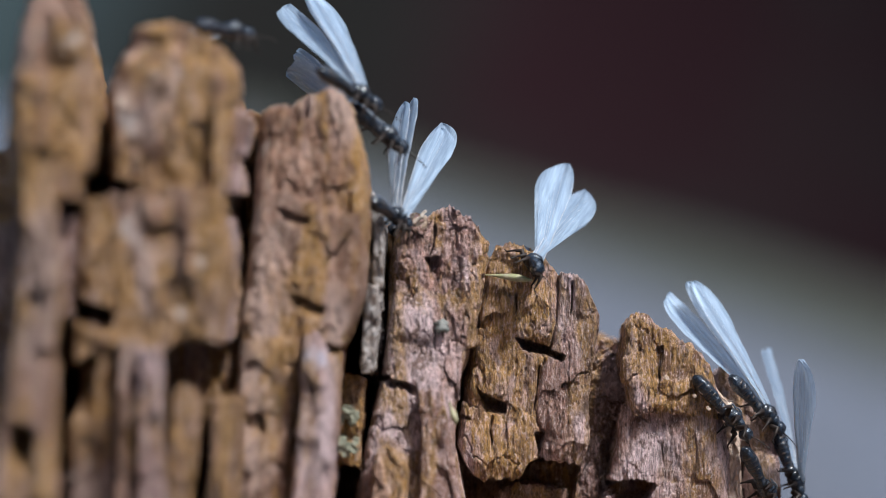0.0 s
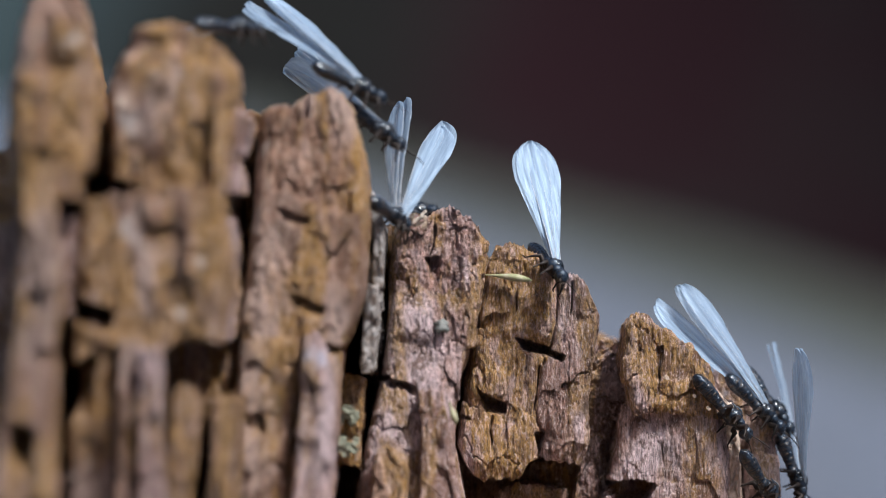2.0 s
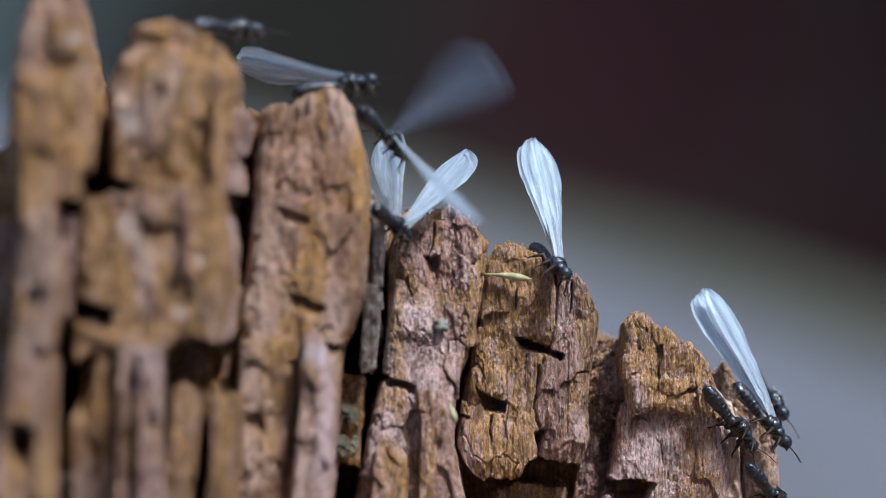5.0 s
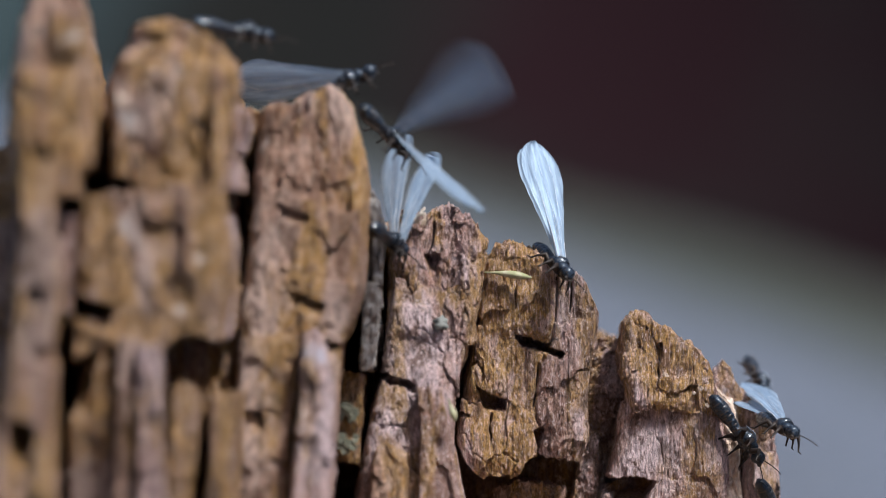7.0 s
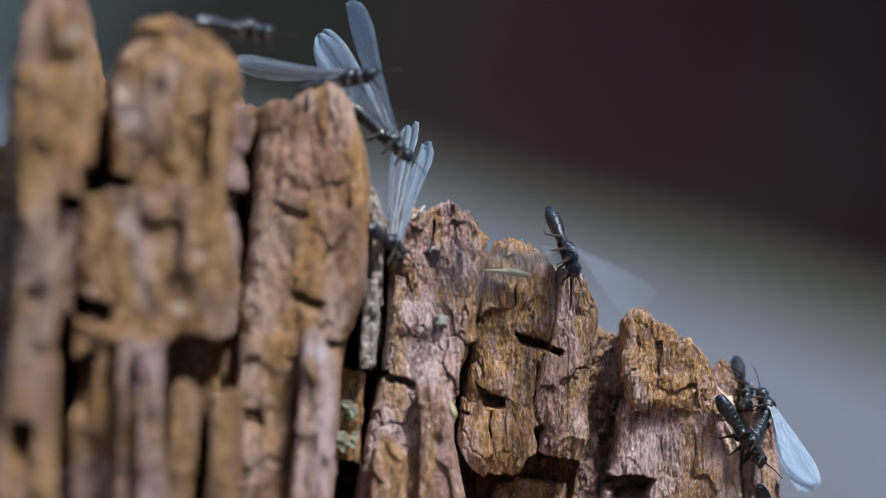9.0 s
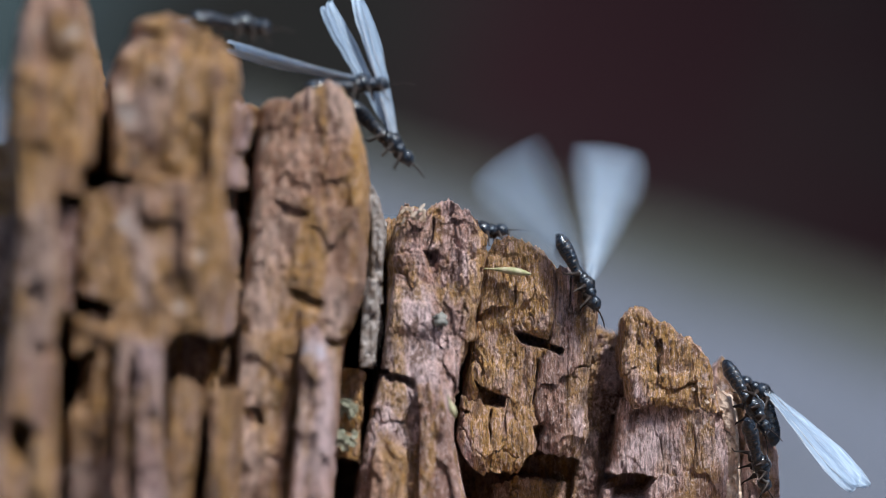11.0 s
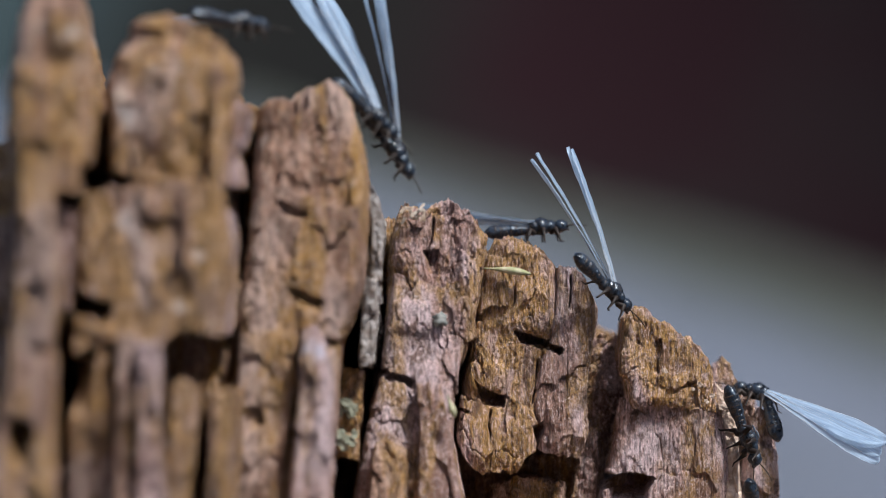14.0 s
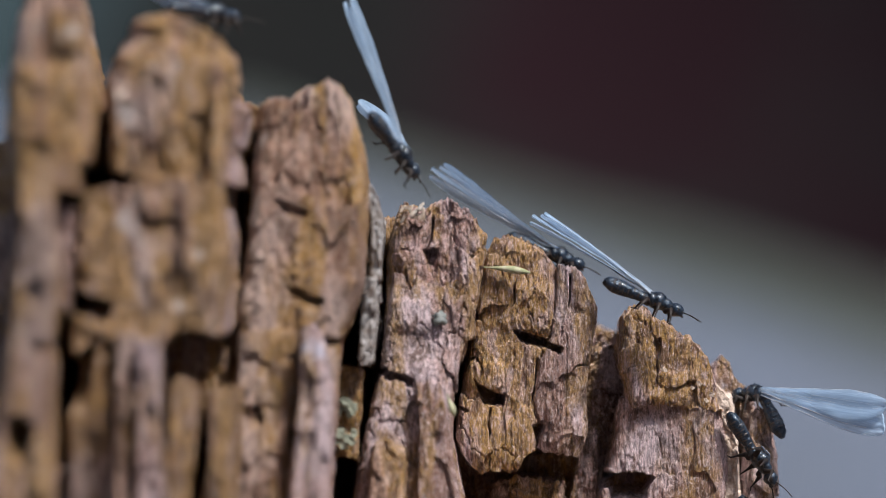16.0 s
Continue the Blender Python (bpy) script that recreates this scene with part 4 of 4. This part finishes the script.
def crawl(insect, keys, flutter=(), bends=()):
    """Keys an insect. Each key: seconds, the body, then both pairs of wings as the angle of the wing in the upright plane, its turn away
    from the viewer and the twist of the blade. flutter: stretches of beating wings: start, end, degrees, beats a second, share of the second pair.
    bends: seconds and the degrees by which the abdomen hangs."""
    rows = list(keys)
    for t0, t1, most, rate, share in flutter:
        rows = [k for k in rows if not t0 < k[0] < t1]
        n = int(round((t1 - t0) * FPS))
        for i in range(n + 1):
            t = t0 + i / FPS
            k = blend(keys, t)
            s = most * math.sin(2 * math.pi * rate * t) * min(1, i / 3, (n - i) / 3)
            for j, part_of in ((2, 1.0), (3, -share)):
                a, b, w = k[j]
                k[j] = (a + s * part_of, b, w)
            rows.append(k)
    rows.sort(key=lambda k: k[0])
    walk(insect, [(k[0], body(*k[1])) for k in rows])
    if bends:
        waist = Matrix.Translation((-0.8 * MM, 0, -0.1 * MM))
        tail = [c for c in insect.children if "abdomen" in c.name][0]
        walk(tail, [(t, waist @ pose(0, 0, 0, 0, -hang, 0) @ waist.inverted()) for t, hang in bends])
    for part_ in [c for c in insect.children if "forewing" in c.name or "hindwing" in c.name]:
        pair = 2 if part_.location.y > 0 else 3
        hind = "hind" in part_.name
        place = part_.location.copy()
        done = []
        for k in rows:
            a, b, w = k[pair]
            blade = body(0, 0, 0, a + (2.5 if hind else 0) * (1 if pair == 2 else -1), b, w + (6 if hind else 0))
            turn = body(0, 0, 0, *k[1][3:]).inverted() @ blade
            done.append((k[0], Matrix.Translation(place) @ turn))
        walk(part_, done)


def motions():
    # on the second pillar
    crawl(edge_termite, [
        (0.0, (-17.54, -22, 318.26, -10, 56, 0), (-175, 67, -173), (-175, 65, -174)),
        (1.5, (-16.96, -22, 318.53, -6, 45, 0), (-176, 59, -176), (-175, 58, -175)),
        (3.5, (-17.27, -22, 318.8, 1, 47, 0), (-172, 58, -173), (-171, 57, -172)),
        (6.5, (-16.45, -22, 318.01, -11, 33, 0), (179, 58, 179), (179, 58, 179)),
        (7.0, (-16.34, -22, 317.99, -11, 29, 0), (178, 57, 178), (179, 57, 179)),
        (9.0, (-16.31, -22, 318.09, -9, 30, 0), (179, 57, 179), (180, 57, 180)),
        (12.5, (-16.72, -22, 318.49, -8, 35, 0), (-180, 59, -179), (-179, 58, -179)),
        (14.5, (-16.7, -22, 318.55, -10, 35, 0), (180, 59, -180), (-180, 58, -179)),
        (16.0, (-18.89, -22, 319.13, -9, 44, 0), (157, 57, 20), (161, 57, 12)),
    ])
    # on the crest of the third pillar
    crawl(crest_termite, [
        (0.0, (-7.1, -15, 313.29, -33, 38, 0), (130, 44, 140), (121, 41, 138)),
        (0.5, (-7.03, -15, 313.42, -32, 35, 0), (133, 41, 140), (126, 39, 138)),
        (1.5, (-6.92, -15, 313.81, -28, 28, 0), (144, 30, 152), (138, 33, 150)),
        (3.0, (-7.01, -15, 313.77, -26, 23, 0), (144, 27, 156), (139, 30, 154)),
        (3.5, (-7.72, -15, 314.48, -18, 15, 0), (153, 37, 12), (153, 39, 15)),
        (4.2, (-7.84, -15, 314.11, -8, 19, 0), (159, 40, 12), (160, 42, 15)),
        (6.3, (-7.94, -15, 314.36, 22, -0, 0), (179, 43, 65), (-178, 45, 65)),
        (7.0, (-7.92, -15, 314.3, 22, -0, 0), (179, 43, 65), (-178, 45, 65)),
        (8.0, (-8.06, -15, 314.42, 20, -26, 0), (177, 44, 48), (178, 48, 48)),
        (9.0, (-7.75, -15, 314.26, 11, -26, 0), (172, 42, 14), (173, 46, 16)),
        (11.5, (-6.64, -15, 312.96, -7, 28, 0), (153, 30, 8), (157, 35, 8)),
        (11.8, (-6.53, -15, 312.36, -25, 23, 0), (137, 25, 140), (134, 26, 138)),
        (12.5, (-6.41, -15, 311.53, -39, 0, 0), (129, 23, 148), (126, 24, 148)),
        (13.5, (-5.76, -15, 311.09, -43, 11, 0), (123, 23, 150), (120, 25, 150)),
        (14.5, (-5.45, -15, 310.38, -44, 34, 0), (117, 24, 146), (114, 23, 146)),
        (14.8, (-5.62, -15, 312.73, -40, 41, 0), (85, 48, 110), (64, 37, 110)),
        (14.9, (-2.27, -15, 314.44, -27, 39, 0), (82, 52, 80), (-72, 56, 80)),
        (15.0, (9.89, -42, 310.13, -21, 44, 0), (141, 43, 150), (104, 57, 45)),
        (15.1, (20.91, -42, 307.28, -23, 44, 0), (134, 44, 80), (-116, 61, 80)),
        (15.2, (34.66, -42, 304.17, -23, 44, 0), (127, 44, 80), (104, 52, 80)),
        (15.3, (50.95, -30, 302.03, -23, 42, 0), (130, 40, 80), (107, 50, 80)),
        (16.0, (172.33, 40, 306.1, -14, 28, 0), (125, 34, 80), (93, 46, 80)),
    ], [(14.6, 16.0, 44, 10, 1.0)])
    # on the side of the third pillar
    crawl(climbing_termite, [
        (0.0, (-4.79, -12, 309.84, -39, 32, 0), (138, 38, 30), (150, 39, 40)),
        (1.5, (-5.06, -12, 310.11, -38, 31, 0), (137, 40, 30), (150, 39, 40)),
        (3.1, (-5.05, -12, 310.09, -38, 31, 0), (137, 40, 30), (150, 39, 40)),
        (3.4, (-4.76, -12, 309.8, -47, 43, 0), (24, -34, 60), (-46, -46, 15)),
        (4.2, (-4.35, -12, 309.29, -49, 40, 0), (28, -42, 60), (-46, -46, 15)),
        (6.3, (-4.4, -12, 309.34, -48, 43, 0), (33, -42, 60), (-47, -44, 15)),
        (7.0, (-4.12, -12, 309.28, -47, 41, 0), (28, -44, 60), (-43, -49, 15)),
        (7.5, (-4.19, -12, 308.96, -49, 33, 0), (90, -34, 166), (89, -34, 167)),
        (8.05, (-4.26, -12, 309.14, -52, 21, 0), (102, 24, 169), (100, 22, 168)),
        (8.3, (-4.34, -12, 309.36, -50, 18, 0), (134, 34, 65), (116, 29, 40)),
        (8.5, (-4.54, -12, 309.17, -44, 0, 0), (135, 38, 65), (112, 31, 40)),
        (9.0, (-4.37, -12, 308.95, -44, 0, 0), (123, 34, 65), (110, 26, 40)),
        (11.5, (-4.28, -12, 308.38, -48, 0, 0), (109, 11, 166), (104, 13, 166)),
        (12.5, (-4.19, -12, 307.64, -57, 0, 0), (97, 0, 172), (95, 0, 172)),
        (14.5, (-3.61, -12, 307.78, -57, 0, 0), (103, 0, 173), (102, 0, 173)),
        (14.9, (-3.38, -12, 307.26, -58, 18, 0), (104, 0, 168), (132, 55, 150)),
        (16.0, (-3.35, -12, 307.43, -55, 29, 0), (109, 0, 160), (133, 62, 148)),
    ], [(3.3, 7.3, 44, 10, 0.2)])
    # in the crevice beside the fourth pillar; it climbs down out of sight
    crawl(crevice_termite, [
        (0.0, (-4.0, -11, 302.78, -39, 61, 0), (82, 44, 30), (69, 51, 70)),
        (1.5, (-4.07, -11, 302.78, -40, 61, 0), (85, 44, 30), (69, 50, 70)),
        (3.0, (-4.06, -11, 302.77, -40, 61, 0), (85, 44, 30), (69, 50, 70)),
        (3.5, (-3.9, -11, 302.97, -45, 60, 0), (98, 58, 40), (62, 50, 60)),
        (4.0, (-3.89, -11, 302.64, -46, 60, 0), (101, 58, 60), (76, 56, 60)),
        (4.2, (-3.89, -11, 302.38, -46, 60, 0), (99, 57, 60), (50, 52, 60)),
        (6.4, (-3.93, -11, 301.26, -44, 62, 0), (78, 52, 60), (71, 53, 60)),
        (7.0, (-4.17, -11, 300.32, -42, 63, 0), (84, 50, 35), (74, 55, 40)),
        (7.5, (-4.17, -11, 300.27, -42, 63, 0), (83, 52, 30), (79, 54, 35)),
        (8.0, (-4.16, -11, 300.12, -44, 62, 0), (84, 52, 30), (77, 51, 35)),
        (8.5, (-4.15, -11, 299.76, -45, 62, 0), (83, 43, 15), (82, 49, 15)),
        (9.0, (-4.39, -11, 299.95, -45, 62, 0), (79, 42, 25), (77, 50, 30)),
        (10.2, (-4.86, -2, 295.39, -53, 62, 0), (79, 51, 50), (71, 57, 70)),
        (11.2, (-5.46, 14, 287.28, -63, 59, 0), (86, 48, 50), (81, 50, 70)),
        (16.0, (-5.39, 14, 287.15, -63, 59, 0), (86, 48, 50), (81, 50, 70)),
    ], [(3.3, 3.8, 10, 10, 0.6), (6.7, 7.3, 6, 10, 1.0)])
    # from the fifth pillar to the sixth
    crawl(summit_termite, [
        (0.0, (8.04, -4, 298.73, -55, -73, 0), (72, 48, 85), (51, 57, 80)),
        (0.5, (8.37, -4, 298.52, -56, -69, 0), (77, 47, 85), (62, 55, 80)),
        (1.0, (9.0, -4, 298.39, -54, -65, 0), (88, 43, 85), (78, 52, 80)),
        (1.5, (9.67, -4, 298.29, -51, -59, 0), (98, 38, 95), (94, 44, 95)),
        (2.5, (9.91, -4, 298.29, -49, -58, 0), (102, 33, 122), (100, 38, 124)),
        (4.2, (10.08, -4, 298.4, -45, -58, 0), (102, 34, 124), (100, 39, 126)),
        (7.0, (10.45, -4, 298.22, -46, -59, 0), (103, 36, 122), (101, 41, 126)),
        (8.2, (10.53, -4, 298.24, -46, -57, 0), (103, 38, 118), (101, 42, 122)),
        (8.4, (10.84, -4, 299.0, -66, -44, 0), (175, -42, 25), (-32, -62, 6)),
        (8.5, (11.1, -4, 299.3, -72, -36, 0), (-172, -25, 25), (-41, -57, 6)),
        (8.8, (11.21, -4, 299.2, -71, -32, 0), (-172, -24, 25), (-41, -58, 6)),
        (9.2, (11.29, -4, 299.13, -70, -33, 0), (-173, -18, 25), (-39, -59, 6)),
        (10.2, (11.82, -4, 298.03, -65, -27, 0), (168, -30, 80), (3, -69, 80)),
        (10.8, (12.5, -4, 296.56, -64, -21, 0), (131, 0, 80), (70, 42, 80)),
        (11.3, (13.26, -4, 295.67, -65, 18, 0), (110, 0, 125), (101, 0, 140)),
        (11.5, (13.34, -4, 295.51, -63, 18, 0), (108, 0, 125), (100, 8, 140)),
        (12.0, (13.98, -4, 294.96, -37, 39, 0), (121, 0, 118), (105, 0, 130)),
        (12.5, (14.73, -4, 295.25, -31, 32, 0), (130, 22, 118), (113, 0, 140)),
        (13.0, (15.21, -4, 295.59, -38, 33, 0), (123, 0, 122), (124, 22, 125)),
        (13.5, (15.17, -4, 295.53, -42, 31, 0), (122, 23, 160), (118, 29, 155)),
        (14.0, (15.27, -4, 295.59, -47, 24, 0), (120, 14, 175), (109, 18, 167)),
        (14.5, (15.76, -4, 295.79, -44, 16, 0), (125, 12, 176), (116, 16, 168)),
        (15.0, (16.56, -4, 295.57, -36, 0, 0), (141, 8, 175), (136, 16, 170)),
        (15.4, (17.97, -4, 295.07, -30, 0, 0), (145, 6, 176), (141, 12, 172)),
        (16.0, (19.34, -4, 294.56, -24, 0, 0), (147, 20, 176), (145, 26, 172)),
    ], [(8.4, 11.2, 48, 10, 1.0)])
    # behind the fourth pillar, later on top of the fifth
    crawl(follower_termite, [
        (0.0, (-2.38, 6, 301.41, -16, 62, 0), (172, 48, 40), (174, 47, 30)),
        (1.6, (-2.38, 6, 301.41, -16, 62, 0), (172, 48, 40), (174, 47, 30)),
        (2.2, (-1.66, 6, 304.16, 10, 54, 0), (-176, 45, 20), (-175, 44, 20)),
        (2.8, (-0.72, 6, 304.26, -7, 57, 0), (-178, 42, 20), (-177, 41, 20)),
        (3.5, (-1.09, 6, 303.84, 6, 58, 0), (-179, 42, 10), (-177, 41, 10)),
        (4.2, (-1.07, 6, 303.7, 6, 58, 0), (-179, 42, 10), (-178, 41, 10)),
        (6.3, (-1.08, 6, 301.42, 0, 55, 0), (175, 42, 10), (175, 41, 10)),
        (9.0, (-0.52, 6, 301.14, 0, 55, 0), (175, 42, 10), (175, 41, 10)),
        (11.3, (4.62, 6, 301.04, 1, 9, 0), (176, 2, 10), (177, 13, 10)),
        (12.0, (6.52, 6, 301.06, 1, 2, 0), (175, 7, 10), (176, 17, 10)),
        (13.0, (8.51, 6, 301.39, 6, 20, 0), (176, 21, 8), (177, 23, 10)),
        (13.5, (8.92, 6, 301.35, 4, 11, 0), (175, 21, 8), (175, 27, 10)),
        (14.5, (9.39, 6, 301.27, 2, 0, 0), (170, 29, 12), (171, 41, 15)),
        (15.0, (9.63, 6, 299.91, -11, 0, 0), (152, 8, 7), (149, 26, 9)),
        (15.4, (9.95, 6, 299.41, -19, 0, 0), (148, 8, 6), (146, 20, 8)),
        (16.0, (10.92, 6, 298.58, -24, 0, 0), (147, 1, 6), (145, 16, 8)),
    ])
    # on the outer slope; it turns round
    crawl(turning_termite, [
        (0.0, (29.51, 3, 284.92, -48, 18, 0), (130, 13, 140), (123, 9, 134)),
        (1.5, (29.53, 3, 284.88, -46, 16, 0), (135, 0, 140), (128, 0, 134)),
        (2.2, (29.38, 3, 285.07, -46, 10, 0), (135, 0, 140), (128, 0, 134)),
        (2.7, (29.36, 3, 284.6, -51, 0, 0), (128, 0, 142), (125, 0, 138)),
        (3.5, (29.43, 3, 283.96, -56, 2, 0), (119, 0, 146), (116, 0, 142)),
        (4.2, (29.6, 3, 283.91, -55, 19, 0), (116, 8, 146), (114, 0, 142)),
        (6.3, (30.42, -3, 283.7, -37, -61, 0), (137, 57, 122), (130, 61, 122)),
        (7.0, (30.59, -3, 283.76, -28, -68, 0), (145, 71, 137), (131, 75, 133)),
        (7.25, (30.39, -1, 284.0, 0, -69, 0), (176, -70, 130), (172, -76, 139)),
        (7.5, (30.55, 3, 283.57, 75, -70, 60), (-133, -77, 105), (-135, -81, 107)),
        (7.75, (29.74, 3, 284.16, 95, -63, 120), (-94, -77, 72), (-91, -76, 70)),
        (8.0, (29.17, 3, 284.62, 102, -56, 180), (-88, -66, 64), (-80, -63, 60)),
        (8.5, (29.59, 3, 284.89, 105, 56, 180), (-79, -62, 60), (-66, -64, 55)),
        (9.0, (29.53, 3, 285.13, 104, 52, 180), (-77, -58, 60), (-64, -62, 55)),
        (11.3, (29.2, 4, 286.3, 152, 20, 180), (-50, -36, 40), (-41, -31, 45)),
        (12.5, (29.14, 4, 286.26, 157, 20, 180), (-50, -30, 40), (-38, -28, 45)),
        (13.5, (29.0, 4, 286.3, 163, 27, 180), (-38, -32, 34), (-27, -33, 40)),
        (14.5, (28.85, 4, 286.2, 172, 34, 180), (-28, -34, 42), (-17, -37, 48)),
        (16.0, (28.7, 4, 286.05, 185, 41, 180), (-18, -36, 60), (-5, -40, 60)),
    ], bends=[(0.0, 0), (7.5, 0), (8.5, 20), (11.3, 48), (12.5, 52), (16.0, 63)])
    # at the outer edge; it takes off
    crawl(leaving_termite, [
        (0.0, (32.3, 5, 278.69, -71, 0, 0), (100, 33, 158), (95, -37, 32)),
        (1.0, (32.3, 5, 278.69, -71, 0, 0), (100, 30, 162), (96, -33, 26)),
        (1.5, (32.33, 5, 278.69, -72, 0, 0), (101, 28, 165), (96, -29, 24)),
        (2.05, (32.59, 5, 278.61, -72, 0, 0), (99, 28, 165), (96, -29, 26)),
        (2.2, (33.63, 5, 277.98, -63, 38, 0), (57, 62, 60), (59, -67, 60)),
        (2.3, (43.07, 5, 269.89, -48, 39, 0), (100, 48, 60), (95, -50, 60)),
        (2.5, (53.79, 5, 261.6, -45, 35, 0), (104, 52, 60), (102, -40, 60)),
        (3.6, (115.07, 60, 127.78, -45, 0, 0), (124, 0, 60), (88, 0, 60)),
        (5.0, (151.83, 60, 3.65, 0, 0, 0), (168, 0, 20), (168, 0, 20)),
        (16.0, (151.99, 60, 2.94, 0, 0, 0), (169, 0, 20), (168, 0, 20)),
    ], [(2.1, 2.5, 46, 10, 1.0)])
    # down the slope
    crawl(descending_termite, [
        (0.0, (26.07, -1, 284.71, -50, 0, -30), (150, 0, 0), (151, 0, 0)),
        (1.5, (26.07, -1, 284.78, -50, 0, -30), (150, 0, 0), (151, 0, 0)),
        (3.5, (26.25, -1, 284.68, -50, 15, -30), (150, 0, 0), (151, 0, 0)),
        (4.2, (26.4, -1, 284.33, -51, 14, -30), (150, 0, 0), (151, 0, 0)),
        (6.3, (27.29, -1, 282.65, -54, 6, -30), (150, 0, 0), (150, 0, 0)),
        (7.5, (27.38, -1, 282.4, -55, 0, -30), (149, 0, 0), (150, 0, 0)),
        (9.0, (27.66, -1, 282.11, -58, 7, -30), (149, 0, 0), (150, 0, 0)),
        (11.3, (28.71, -1, 279.25, -77, 27, -20), (148, 0, 0), (148, 0, 0)),
        (13.0, (28.54, -1, 275.92, -80, 29, -20), (146, 0, 0), (146, 0, 0)),
        (14.5, (28.32, -1, 273.67, -81, 26, -20), (145, 0, 0), (145, 0, 0)),
        (16.0, (27.84, -1, 272.59, -81, 25, -20), (144, 0, 0), (144, 0, 0)),
    ])
    # lower on the slope
    crawl(lower_termite, [
        (0.0, (29.35, 1, 278.03, -63, 24, -30), (147, 0, 0), (148, 0, 0)),
        (1.5, (29.35, 1, 278.03, -63, 24, -30), (147, 0, 0), (148, 0, 0)),
        (2.5, (29.75, 1, 278.0, -52, 28, -30), (148, 0, 0), (148, 0, 0)),
        (4.2, (29.93, 1, 277.85, -50, 30, -30), (148, 0, 0), (148, 0, 0)),
        (6.3, (30.91, 1, 275.4, -58, 26, -30), (147, 0, 0), (147, 0, 0)),
        (9.0, (30.11, 1, 274.4, -69, 34, -20), (146, 0, 0), (146, 0, 0)),
        (11.3, (29.64, 1, 267.89, -78, 25, -20), (142, 0, 0), (142, 0, 0)),
        (16.0, (29.7, 1, 263.17, -78, 25, -20), (140, 0, 0), (140, 0, 0)),
    ])
    # over the edge of the slope
    crawl(second_descending_termite, [
        (0.0, (30.22, 12, 283.29, -65, 0, 0), (151, 0, 0), (151, 0, 0)),
        (1.5, (30.4, 12, 283.82, -63, 0, 0), (151, 0, 0), (151, 0, 0)),
        (2.2, (31.05, 6, 285.17, -55, -12, 0), (152, 0, 0), (153, 0, 0)),
        (3.5, (31.29, 6, 284.71, -59, -35, 0), (152, 0, 0), (152, 0, 0)),
        (4.2, (31.16, 6, 285.04, -59, -38, 0), (152, 0, 0), (153, 0, 0)),
        (6.3, (30.1, 14, 286.92, -54, -60, 0), (153, 0, 0), (154, 0, 0)),
        (7.0, (29.99, 14, 287.1, -73, -64, 0), (153, 0, 0), (154, 0, 0)),
        (7.5, (29.02, 11, 286.68, -76, -61, 0), (153, 0, 0), (153, 0, 0)),
        (8.0, (27.95, 6, 287.17, -84, -66, 0), (153, 0, 0), (153, 0, 0)),
        (9.0, (27.76, 6, 286.34, -86, -55, -10), (152, 0, 0), (153, 0, 0)),
        (11.3, (28.16, -1, 284.73, -62, -12, -30), (151, 0, 0), (152, 0, 0)),
        (12.3, (28.15, -1, 283.93, -66, 0, -30), (151, 0, 0), (151, 0, 0)),
        (13.0, (27.83, -1, 283.43, -71, 0, -30), (150, 0, 0), (151, 0, 0)),
        (14.0, (27.6, -1, 282.22, -71, 0, -30), (150, 0, 0), (150, 0, 0)),
        (15.0, (27.74, -1, 281.02, -68, 0, -30), (149, 0, 0), (149, 0, 0)),
        (16.0, (28.72, -1, 280.19, -59, 0, -30), (149, 0, 0), (149, 0, 0)),
    ])


motions()
